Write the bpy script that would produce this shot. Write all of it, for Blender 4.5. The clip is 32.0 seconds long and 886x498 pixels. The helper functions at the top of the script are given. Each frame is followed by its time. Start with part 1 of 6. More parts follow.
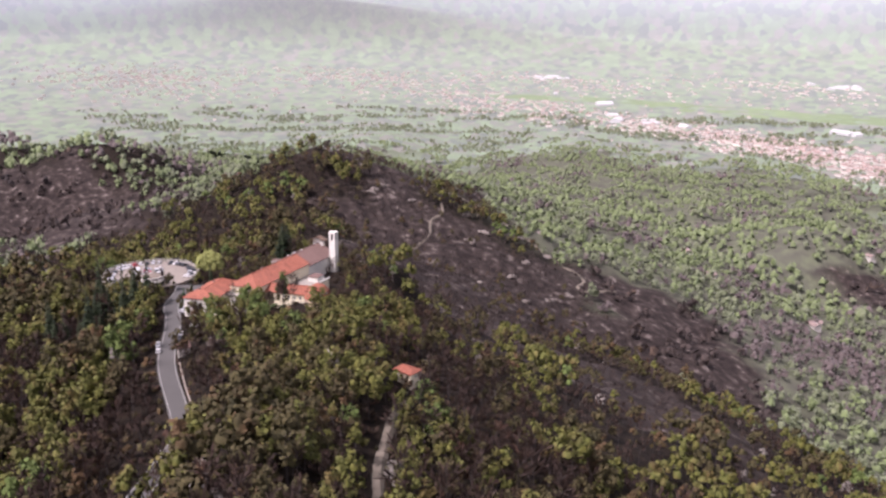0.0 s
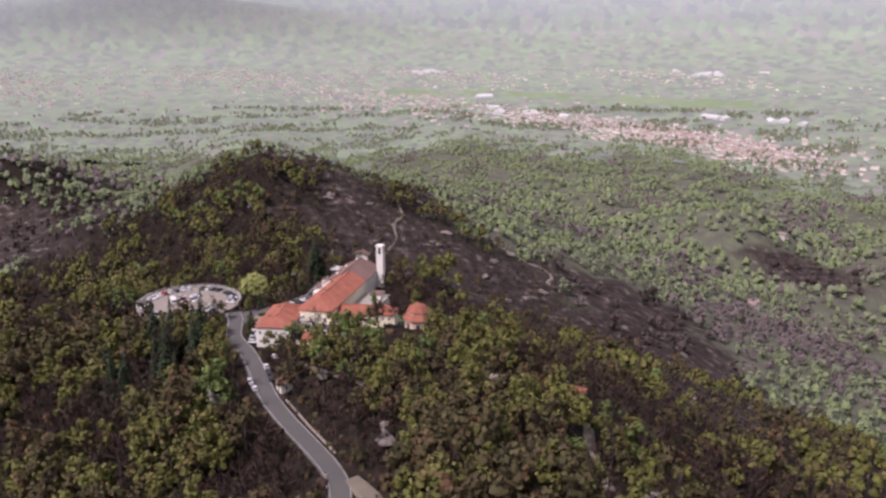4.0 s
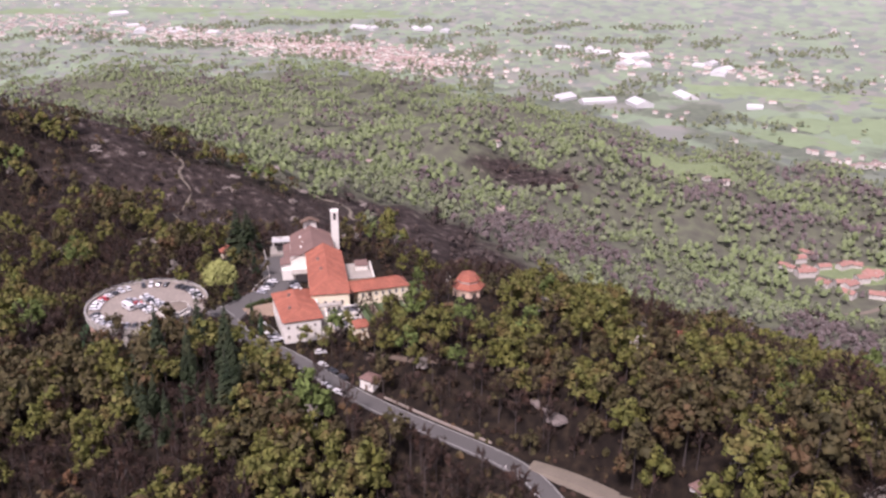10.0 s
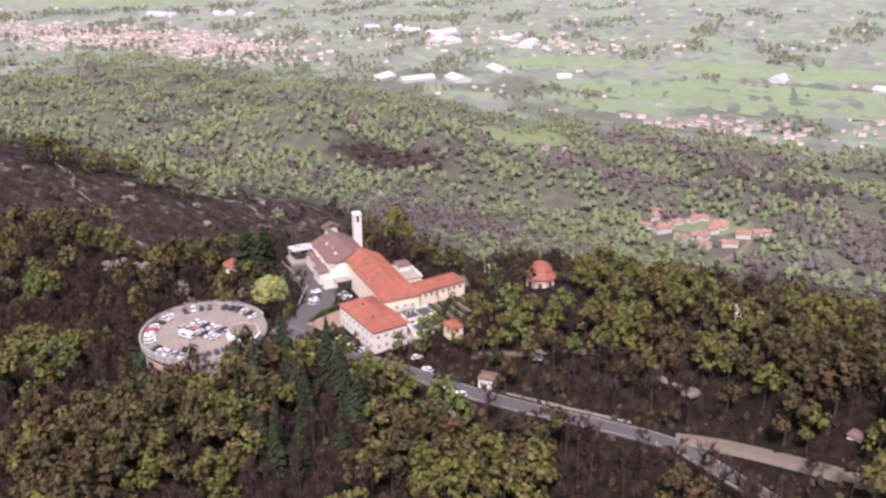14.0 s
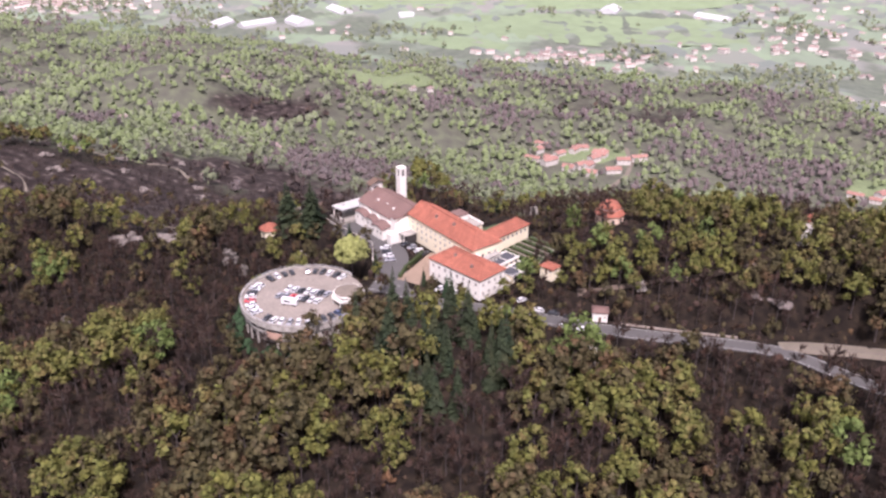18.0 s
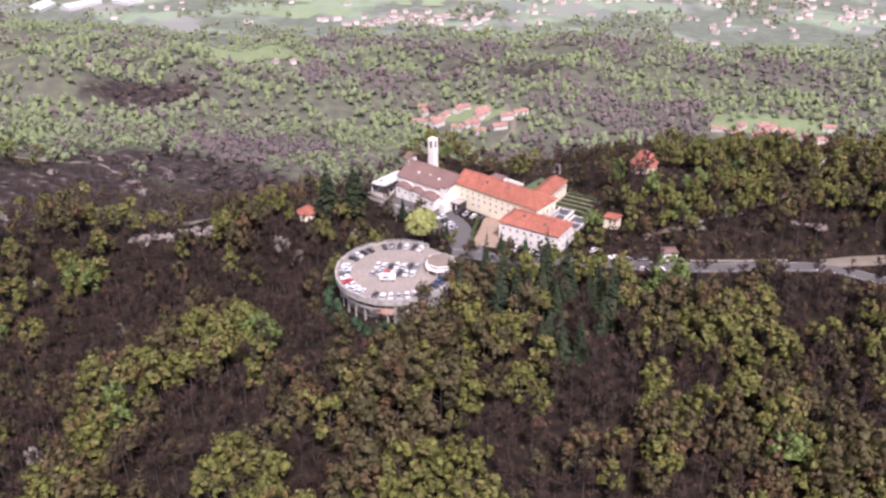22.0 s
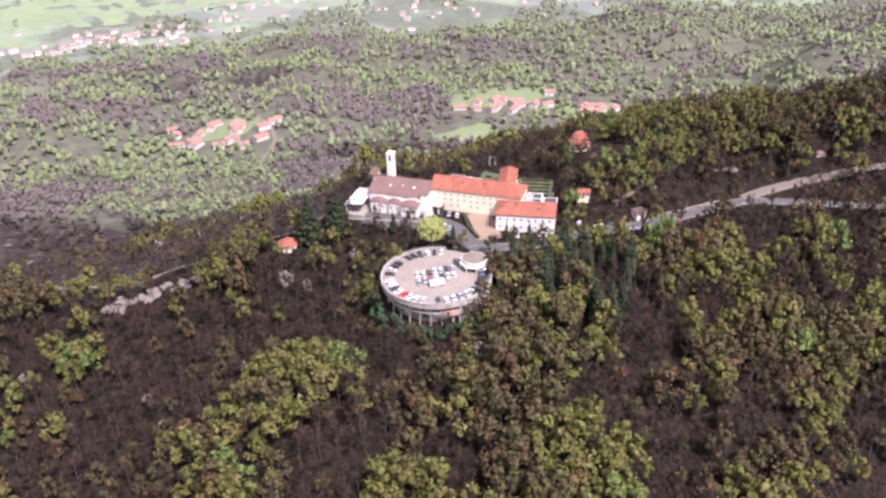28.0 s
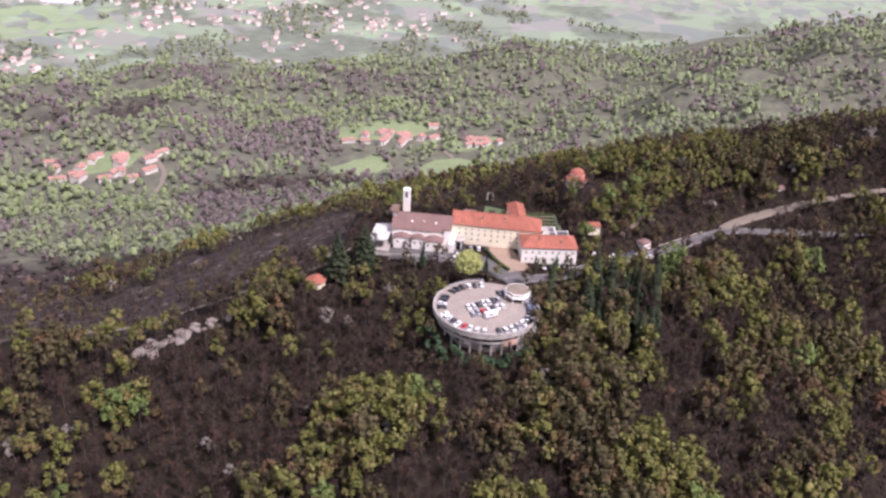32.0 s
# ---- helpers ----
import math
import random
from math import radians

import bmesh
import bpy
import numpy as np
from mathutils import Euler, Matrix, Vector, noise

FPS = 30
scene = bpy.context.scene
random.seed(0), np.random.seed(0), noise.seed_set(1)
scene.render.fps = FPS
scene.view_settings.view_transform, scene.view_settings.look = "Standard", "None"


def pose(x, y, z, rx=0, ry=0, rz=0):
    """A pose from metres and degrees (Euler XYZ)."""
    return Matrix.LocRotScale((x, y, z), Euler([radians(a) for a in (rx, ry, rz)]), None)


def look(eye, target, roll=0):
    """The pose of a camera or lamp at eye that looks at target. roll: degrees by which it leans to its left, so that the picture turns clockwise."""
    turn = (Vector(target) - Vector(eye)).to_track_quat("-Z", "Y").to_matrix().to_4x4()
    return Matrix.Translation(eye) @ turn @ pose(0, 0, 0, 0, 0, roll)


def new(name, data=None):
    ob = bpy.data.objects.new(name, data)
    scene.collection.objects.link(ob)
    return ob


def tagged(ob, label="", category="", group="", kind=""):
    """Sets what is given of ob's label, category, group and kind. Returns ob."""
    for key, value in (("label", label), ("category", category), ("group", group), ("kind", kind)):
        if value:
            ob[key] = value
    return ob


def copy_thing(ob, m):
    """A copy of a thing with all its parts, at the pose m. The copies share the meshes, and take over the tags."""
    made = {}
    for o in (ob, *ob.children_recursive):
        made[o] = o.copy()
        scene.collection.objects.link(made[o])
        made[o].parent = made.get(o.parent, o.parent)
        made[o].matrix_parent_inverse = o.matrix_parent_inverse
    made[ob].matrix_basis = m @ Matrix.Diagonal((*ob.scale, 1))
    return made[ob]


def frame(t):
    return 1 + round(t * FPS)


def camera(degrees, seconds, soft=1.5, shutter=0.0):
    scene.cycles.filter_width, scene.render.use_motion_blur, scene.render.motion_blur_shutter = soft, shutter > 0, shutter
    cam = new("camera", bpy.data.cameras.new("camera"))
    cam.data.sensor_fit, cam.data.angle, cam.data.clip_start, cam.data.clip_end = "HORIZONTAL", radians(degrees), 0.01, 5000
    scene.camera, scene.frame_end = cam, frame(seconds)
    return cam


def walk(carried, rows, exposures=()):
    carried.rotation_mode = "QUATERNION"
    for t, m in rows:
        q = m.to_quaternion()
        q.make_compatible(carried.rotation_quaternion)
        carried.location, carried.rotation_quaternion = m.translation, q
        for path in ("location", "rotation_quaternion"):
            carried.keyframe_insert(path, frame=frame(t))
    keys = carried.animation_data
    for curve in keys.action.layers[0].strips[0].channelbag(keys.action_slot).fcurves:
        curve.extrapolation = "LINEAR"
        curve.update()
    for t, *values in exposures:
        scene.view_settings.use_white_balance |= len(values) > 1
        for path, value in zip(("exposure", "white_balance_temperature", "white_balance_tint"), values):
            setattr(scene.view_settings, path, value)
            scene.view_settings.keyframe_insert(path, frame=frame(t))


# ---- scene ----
cam = camera(53.51, 32.0, soft=2.6)
PATH = [
    (0.0, (444.04, -49.90, 128.34), (357.52, -7.17, 102.11), 0.43),
    (0.5, (436.35, -59.18, 127.12), (351.74, -12.16, 102.00), 0.94),
    (1.0, (429.36, -67.94, 126.87), (345.60, -19.10, 102.40), 1.16),
    (1.5, (423.04, -76.57, 127.88), (339.94, -26.85, 102.94), 0.91),
    (2.0, (416.44, -85.53, 128.62), (333.64, -35.18, 103.95), 0.68),
    (2.5, (408.39, -93.92, 129.37), (326.41, -42.22, 104.75), 0.65),
    (3.0, (400.85, -102.93, 130.06), (319.93, -50.09, 104.36), 0.14),
    (3.5, (392.11, -111.48, 130.43), (312.54, -57.00, 103.92), -0.26),
    (5.5, (353.21, -142.58, 133.37), (279.32, -81.83, 104.20), -0.19),
    (6.0, (342.06, -150.30, 134.08), (271.90, -86.32, 102.71), -0.03),
    (6.5, (332.70, -157.16, 134.84), (262.68, -93.23, 103.06), -0.80),
    (7.0, (321.94, -165.46, 136.51), (253.40, -100.24, 104.13), -1.05),
    (7.5, (312.54, -172.24, 137.88), (246.28, -104.80, 105.29), -1.14),
    (8.0, (302.05, -179.58, 140.14), (238.76, -109.42, 107.41), -0.81),
    (8.5, (293.06, -187.35, 142.60), (234.06, -114.42, 107.96), 0.01),
    (9.0, (280.48, -192.75, 142.37), (223.97, -118.10, 107.24), 0.03),
    (9.5, (271.30, -200.54, 144.82), (218.43, -123.27, 109.70), 0.10),
    (10.0, (259.89, -207.75, 146.24), (213.34, -127.01, 109.99), 0.36),
    (10.5, (248.94, -212.79, 146.80), (205.93, -130.17, 110.40), 0.06),
    (11.0, (237.08, -218.30, 147.35), (195.84, -135.04, 110.38), -0.12),
    (11.5, (226.16, -223.13, 148.20), (186.85, -139.02, 111.05), 0.12),
    (12.0, (213.93, -228.27, 149.15), (177.02, -143.03, 112.10), -0.01),
    (12.5, (203.19, -233.01, 149.93), (169.40, -146.48, 112.92), 0.05),
    (13.0, (191.18, -238.54, 151.42), (159.91, -151.13, 114.27), -0.17),
    (13.5, (180.12, -241.73, 151.39), (151.72, -153.67, 113.45), 0.02),
    (14.0, (168.16, -247.80, 153.19), (142.58, -159.07, 114.84), 0.01),
    (14.5, (157.34, -251.17, 153.89), (133.94, -162.12, 114.87), -0.01),
    (16.5, (109.87, -266.92, 158.54), (99.57, -178.03, 113.92), 0.71),
    (17.0, (96.97, -269.92, 159.41), (87.63, -180.87, 114.87), 0.01),
    (17.5, (85.90, -272.21, 159.87), (77.96, -183.32, 114.74), -0.06),
    (18.0, (73.13, -274.80, 160.69), (67.35, -185.37, 116.33), 0.25),
    (18.5, (61.73, -276.84, 161.48), (60.02, -186.83, 117.94), 1.57),
    (19.0, (49.18, -279.23, 162.58), (49.18, -189.02, 119.43), 1.47),
    (19.5, (37.93, -281.57, 163.58), (40.39, -191.84, 119.50), 1.52),
    (20.0, (25.46, -283.07, 164.68), (28.96, -193.71, 119.93), 0.76),
    (20.5, (14.24, -284.32, 165.67), (19.33, -195.71, 119.59), 0.47),
    (21.0, (1.68, -285.27, 167.01), (9.56, -197.30, 120.11), 0.36),
    (21.5, (-9.59, -286.30, 168.16), (1.09, -198.28, 121.91), 0.17),
    (22.0, (-21.69, -287.03, 169.70), (-8.79, -200.23, 121.75), -0.61),
    (22.5, (-32.64, -287.01, 171.12), (-17.23, -201.14, 122.24), -0.83),
    (23.0, (-45.14, -286.55, 172.64), (-27.94, -201.00, 123.79), -1.27),
    (23.5, (-56.61, -286.14, 174.04), (-37.57, -200.59, 125.89), -1.74),
    (24.0, (-68.95, -285.90, 175.99), (-45.55, -202.00, 126.85), -1.23),
    (24.5, (-79.55, -284.32, 177.19), (-54.11, -201.91, 126.57), -1.84),
    (25.0, (-90.88, -282.83, 178.76), (-62.24, -202.41, 126.68), -1.81),
    (25.5, (-102.18, -281.36, 180.59), (-69.82, -202.95, 127.63), -1.30),
    (27.5, (-145.72, -267.38, 186.67), (-102.44, -192.48, 136.50), -1.42),
    (28.0, (-156.98, -263.42, 188.22), (-111.62, -188.88, 139.38), -1.42),
    (28.5, (-166.76, -258.46, 189.31), (-119.38, -184.53, 141.46), -1.25),
    (29.0, (-177.21, -253.96, 190.66), (-127.39, -180.83, 144.08), -0.68),
    (29.5, (-186.58, -247.74, 191.23), (-134.12, -176.05, 145.31), 0.30),
    (30.0, (-196.94, -242.49, 192.46), (-142.26, -172.04, 147.22), 0.97),
    (30.5, (-206.95, -235.93, 193.12), (-150.93, -166.32, 148.22), 1.35),
    (31.0, (-217.13, -230.14, 193.60), (-159.57, -161.64, 148.95), 1.77),
    (31.5, (-227.84, -224.08, 194.90), (-167.88, -157.91, 149.89), 2.59),
    (32.0, (-238.44, -218.07, 195.98), (-176.96, -153.71, 150.39), 3.20),
]
EXPOSURES = [(0, 0.78, 6000, 30), (1, 0.5, 6000, 30), (2, 0.4, 6000, 30), (3, 0.22, 6000, 30), (4, 0.32, 6000, 31), (6, 0.56, 6000, 32), (10, 0.64, 6000, 34), (14, 0.74, 6000, 33), (17, 0.97, 5950, 32), (19, 0.88, 5900, 32), (25, 1.17, 5850, 32), (27.5, 1.28, 5850, 32), (28.5, 1.18, 5850, 32), (30, 1.04, 5850, 32), (32, 0.95, 5850, 32)]
walk(cam, [(t, look(eye, aim, lean)) for t, eye, aim, lean in PATH], EXPOSURES)

# ---- world, sun, exposure ----
world = bpy.data.worlds.new("world")
scene.world = world
world.use_nodes = True
wn, wl = world.node_tree.nodes, world.node_tree.links
sky = wn.new("ShaderNodeTexSky")
sky.sky_type, sky.sun_disc = "NISHITA", False
SUN_ELEVATION, SUN_AZIMUTH = radians(55), radians(172)
sky.sun_elevation, sky.sun_rotation = SUN_ELEVATION, SUN_AZIMUTH
sky.air_density, sky.dust_density, sky.ozone_density = 1.0, 6.0, 0.6
veil = wn.new("ShaderNodeMixRGB")
veil.inputs[0].default_value, veil.inputs[2].default_value = 0.72, (8.0, 7.9, 8.1, 1)
wl.new(sky.outputs[0], veil.inputs[1])
wl.new(veil.outputs[0], wn["Background"].inputs[0])
wn["Background"].inputs[1].default_value = 0.068
sun = new("sun", bpy.data.lights.new("sun", "SUN"))
sun.data.energy, sun.data.angle, sun.data.color = 3.9, radians(10), (1.0, 0.93, 0.85)
sun.matrix_world = look((0, 0, 0), (-math.sin(SUN_AZIMUTH) * math.cos(SUN_ELEVATION), -math.cos(SUN_AZIMUTH) * math.cos(SUN_ELEVATION), -math.sin(SUN_ELEVATION)))
scene.view_settings.exposure = 0.0


# ---- materials ----
def ramp(tree, source, stops):
    """A colour ramp on a value; stops are (position, colour)."""
    node = tree.nodes.new("ShaderNodeValToRGB")
    el = node.color_ramp.elements
    while len(el) < len(stops):
        el.new(0.5)
    for e, (p, c) in zip(el, stops):
        e.position, e.color = p, (*c, 1)
    tree.links.new(source, node.inputs[0])
    return node.outputs[0]


def shade(c, k):
    return tuple(min(1.0, max(0.0, v * k)) for v in c)


def material(name, colour, rough=0.8, grain=1.0, coarse=0.08, spread=0.25, bump=0.15, metal=0.0, island=0.0, piece=0.0, bump_scale=None):
    """A worn surface: colour varied by coarse stains and fine grain, with relief. grain and coarse are sizes per metre."""
    m = bpy.data.materials.new(name)
    m.use_nodes = True
    t = m.node_tree
    b = t.nodes["Principled BSDF"]
    geo = t.nodes.new("ShaderNodeNewGeometry")
    fine, wide = t.nodes.new("ShaderNodeTexNoise"), t.nodes.new("ShaderNodeTexNoise")
    for n, s in ((fine, grain), (wide, coarse)):
        n.inputs["Scale"].default_value = s
        n.inputs["Detail"].default_value = 3
        t.links.new(geo.outputs["Position"], n.inputs["Vector"])
    mix = t.nodes.new("ShaderNodeMixRGB")
    mix.inputs[0].default_value = 0.45
    t.links.new(fine.outputs[0], mix.inputs[1])
    t.links.new(wide.outputs[0], mix.inputs[2])
    col = ramp(t, mix.outputs[0], [(0.3, shade(colour, 1 - spread)), (0.5, colour), (0.7, shade(colour, 1 + spread))])
    for amount, source in ((island, geo.outputs["Random Per Island"]), (piece, None)):
        if amount:
            if source is None:
                info = t.nodes.new("ShaderNodeObjectInfo")
                source = info.outputs["Random"]
            hsv = t.nodes.new("ShaderNodeHueSaturation")
            rng = t.nodes.new("ShaderNodeMapRange")
            rng.inputs[3].default_value, rng.inputs[4].default_value = 1 - amount, 1 + amount
            t.links.new(source, rng.inputs[0])
            t.links.new(rng.outputs[0], hsv.inputs["Value"])
            t.links.new(col, hsv.inputs["Color"])
            col = hsv.outputs[0]
    t.links.new(col, b.inputs["Base Color"])
    b.inputs["Roughness"].default_value, b.inputs["Metallic"].default_value = rough, metal
    if bump:
        bp = t.nodes.new("ShaderNodeBump")
        bp.inputs["Strength"].default_value = bump
        bp.inputs["Distance"].default_value = 0.1
        t.links.new(fine.outputs[0], bp.inputs["Height"])
        t.links.new(bp.outputs[0], b.inputs["Normal"])
    return m


def leaves(name, colour, spread=0.35):
    """Foliage: hue and value vary from clump to clump, some light comes through."""
    m = material(name, colour, rough=0.75, grain=0.6, coarse=0.03, spread=0.3, bump=0, island=spread)
    b = m.node_tree.nodes["Principled BSDF"]
    b.inputs["Specular IOR Level"].default_value = 0.15
    return m


def mixed_leaves(name, tints, patch=0.11, spread=0.12):
    """Foliage whose tint drifts from crown to crown between several colours."""
    m = leaves(name, tints[0], spread)
    t = m.node_tree
    wide = t.nodes.new("ShaderNodeTexNoise")
    wide.inputs["Scale"].default_value, wide.inputs["Detail"].default_value = patch, 2
    geo = t.nodes.new("ShaderNodeNewGeometry")
    t.links.new(geo.outputs["Position"], wide.inputs["Vector"])
    tint = ramp(t, wide.outputs[0], [(0.34 + 0.32 * k / (len(tints) - 1), c) for k, c in enumerate(tints)])
    hsv = next(n for n in t.nodes if n.bl_idname == "ShaderNodeHueSaturation")
    t.links.new(tint, hsv.inputs["Color"])
    return m


def hazed_leaves(name, colour, spread):
    """Distant foliage: base colour raised and pale sheen added to imitate haze."""
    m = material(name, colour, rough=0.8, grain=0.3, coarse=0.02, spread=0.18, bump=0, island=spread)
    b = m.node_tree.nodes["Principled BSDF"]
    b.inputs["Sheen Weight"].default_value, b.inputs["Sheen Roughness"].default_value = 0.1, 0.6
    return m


M = {
    "plaster": material("plaster_cream", (0.71, 0.63, 0.46), 0.9, 2.0, 0.15, 0.10, 0.05),
    "white": material("plaster_white", (0.68, 0.645, 0.58), 0.9, 2.0, 0.15, 0.10, 0.05),
    "roof_red": material("roof_red", (0.255, 0.084, 0.050), 0.85, 1.2, 0.25, 0.32, 0.15, island=0.18),
    "roof_brown": material("roof_brown", (0.150, 0.090, 0.075), 0.85, 1.5, 0.12, 0.2, 0.1, island=0.12),
    # roof_far: brick red greyed and paled in the colour to imitate haze
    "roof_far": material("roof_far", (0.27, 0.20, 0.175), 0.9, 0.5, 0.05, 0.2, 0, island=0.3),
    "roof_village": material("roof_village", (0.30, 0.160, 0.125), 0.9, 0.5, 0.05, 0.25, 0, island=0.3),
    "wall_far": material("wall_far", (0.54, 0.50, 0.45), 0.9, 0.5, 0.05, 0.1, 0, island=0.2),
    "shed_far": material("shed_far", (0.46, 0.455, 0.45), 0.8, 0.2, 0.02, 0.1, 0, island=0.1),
    "concrete": material("concrete", (0.27, 0.245, 0.21), 0.9, 1.5, 0.2, 0.2, 0.2),
    "concrete_pale": material("concrete_pale", (0.31, 0.285, 0.25), 0.9, 0.9, 0.35, 0.42, 0.2),
    "deck_floor": material("deck_floor", (0.215, 0.183, 0.152), 0.9, 0.8, 0.12, 0.25, 0.15),
    "stone": material("stone", (0.25, 0.21, 0.175), 0.95, 2.0, 0.3, 0.3, 0.4),
    "rock_pale": material("rock_pale", (0.162, 0.138, 0.119), 0.95, 0.5, 0.08, 0.35, 0.6),
    "rock": material("rock", (0.15, 0.125, 0.11), 0.95, 0.5, 0.08, 0.35, 0.6),
    "asphalt": material("asphalt", (0.076, 0.071, 0.066), 0.9, 3.0, 0.1, 0.18, 0.2),
    "line": material("road_line", (0.30, 0.29, 0.27), 0.8, 3.0, 0.3, 0.2, 0),
    "earth": material("earth", (0.11, 0.082, 0.060), 0.95, 2.0, 0.15, 0.25, 0.3),
    "gravel": material("gravel", (0.145, 0.121, 0.091), 0.95, 2.0, 0.15, 0.2, 0.3),
    # dark: window panes, and painted shade inside openings and recesses
    "dark": material("dark_opening", (0.035, 0.03, 0.03), 0.6, 2.0, 0.3, 0.3, 0),
    "wood": material("dark_wood", (0.12, 0.075, 0.05), 0.8, 3.0, 0.5, 0.3, 0.2),
    "metal": material("grey_metal", (0.45, 0.45, 0.46), 0.5, 3.0, 0.5, 0.15, 0.05, metal=0.4),
    "bark": material("bark", (0.055, 0.043, 0.038), 0.95, 4.0, 0.4, 0.3, 0.3),
    "bark_pale": material("bark_pale", (0.30, 0.25, 0.20), 0.95, 4.0, 0.4, 0.3, 0.3),
    "grass": material("lawn_grass", (0.06, 0.088, 0.036), 0.95, 1.5, 0.1, 0.3, 0.3),
    "leaf_green": mixed_leaves("leaf_green", [(0.070, 0.064, 0.020), (0.101, 0.099, 0.024), (0.077, 0.083, 0.022), (0.115, 0.108, 0.034), (0.095, 0.073, 0.026)], spread=0.32),
    "leaf_olive": mixed_leaves("leaf_olive", [(0.040, 0.036, 0.017), (0.064, 0.054, 0.023), (0.051, 0.042, 0.020), (0.084, 0.052, 0.026)], spread=0.3),
    "leaf_bright": leaves("leaf_bright", (0.084, 0.112, 0.032)),
    "leaf_brown": mixed_leaves("leaf_brown", [(0.030, 0.020, 0.017), (0.046, 0.029, 0.022), (0.037, 0.025, 0.020), (0.059, 0.033, 0.023)]),
    "leaf_rust": leaves("leaf_rust", (0.120, 0.066, 0.034), 0.2),
    "leaf_dark": mixed_leaves("leaf_dark", [(0.015, 0.024, 0.012), (0.027, 0.037, 0.017), (0.022, 0.030, 0.015), (0.036, 0.041, 0.019)]),
    "leaf_blossom": leaves("leaf_blossom", (0.18, 0.16, 0.14), 0.2),
    "leaf_burnt": mixed_leaves("leaf_burnt", [(0.030, 0.024, 0.023), (0.058, 0.044, 0.038), (0.042, 0.033, 0.030), (0.078, 0.054, 0.040)], patch=0.04, spread=0.25),
    "leaf_shrub": leaves("leaf_shrub", (0.026, 0.048, 0.022)),
    # leaf_far tones: lightened beyond the near foliage, haze put into the colour
    "leaf_far": hazed_leaves("leaf_far", (0.126, 0.161, 0.060), 0.16),
    "leaf_far_brown": hazed_leaves("leaf_far_brown", (0.093, 0.070, 0.064), 0.15),
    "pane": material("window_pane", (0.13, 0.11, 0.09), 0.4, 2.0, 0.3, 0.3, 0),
    "leaf_far_dull": hazed_leaves("leaf_far_dull", (0.116, 0.135, 0.067), 0.16),
}

# ---- the lie of the land ----
# Ridges: crest points (x, y, height), side slope, width of the rounded top.
RIDGES = [
    ([(420, -75, 32), (290, -20, 22), (230, 15, 16), (187, 40, 15), (150, 42, 12), (120, 56, 7.5), (85, 56, -3), (35, 75, -2.5), (-30, 88, -13), (-100, 105, -27), (-152, 126, -24), (-310, 190, -74), (-428, 236, -19)], 0.5, 16),
    ([(120, 50, 5), (104, 18, 0.5)], 0.5, 10),
    ([(-428, 236, -19), (-455, 218, -66), (-600, 170, -150), (-880, 50, -78), (-1100, -80, -90)], 0.36, 25),
    ([(-428, 236, -19), (-412, 300, -80), (-402, 360, -124), (-400, 530, -190), (-400, 680, -195), (-400, 930, -205), (-270, 1070, -245), (-160, 1250, -300)], 0.5, 28),
    ([(-250, 560, -190), (-330, 800, -205), (-230, 1000, -250)], 0.35, 40),
    ([(-120, 560, -245), (60, 790, -282), (160, 930, -298)], 0.3, 40),
    ([(150, 1300, -300), (520, 1180, -322), (900, 1080, -290), (1300, 800, -260)], 0.3, 60),
    ([(760, 560, -300), (1100, 420, -200), (1600, 300, -120)], 0.35, 80),
    ([(-425, 930, -185), (-700, 1250, -270), (-950, 1700, -335)], 0.3, 60),
    ([(-400, 640, -192), (-900, 900, -260), (-1500, 1300, -330)], 0.3, 70),
    ([(-520, 190, -55), (-900, 420, -200), (-1500, 700, -320)], 0.3, 60),
    ([(-280, 1100, -250), (-80, 1560, -335)], 0.3, 50),
    ([(-400, 640, -192), (-900, 1250, -285), (-1250, 1750, -335), (-1500, 2050, -352)], 0.13, 120),
    ([(-900, 900, -260), (-1600, 1450, -325), (-2150, 1850, -352)], 0.13, 140),
    ([(-1400, 660, -300), (-2100, 900, -335), (-2700, 1150, -355)], 0.14, 140),
    ([(-1100, -80, -90), (-1700, 200, -260), (-2500, 500, -345)], 0.2, 140),
    ([(60, -20, -8), (20, -40, -22)], 0.6, 10),
    ([(-4, -8, -12), (-60, -12, -24), (-112, -5, -46)], 0.45, 16),
    ([(330, 830, -300), (520, 850, -292), (720, 760, -305)], 0.25, 60),
]
CONVENT_O, CONVENT_U, CONVENT_V = (12.4, 81.9), (0.755, -0.656), (0.656, 0.755)
DECK, DECK_R = (3.2, 5.6), 22.8
ROAD = [(27, 17, -0.3), (36, 15, -0.5), (52, 6, -1.2), (70, 5, -1.5), (90, 0.5, -2), (112, -5.5, -2.4), (130, -7.5, -3.2), (149, -8.2, -4.2), (166, -8.8, -5.2), (178, -11.5, -6), (188, -19, -7), (202, -28, -7.8), (229, -46, -10), (262, -68, -14)]
TRACK = [(174, -6.6, -5.75), (187, -6.5, -5.3), (202, -12, -3), (222, -22, 1.0), (245, -34, 4), (275, -50, 7)]
YARD = [(36, 14, -0.5), (32, 27, -1.0), (34, 40, -1.5), (30, 54, -1.9), (17, 66, -2.4), (6, 76, -3)]
COURT = [(41, 21, -0.8), (46.5, 32.5, -1.4), (52, 47, -1.7)]

VILLAGE_ROAD = [(262, 965), (263, 905), (250, 855), (228, 817), (199, 788)]


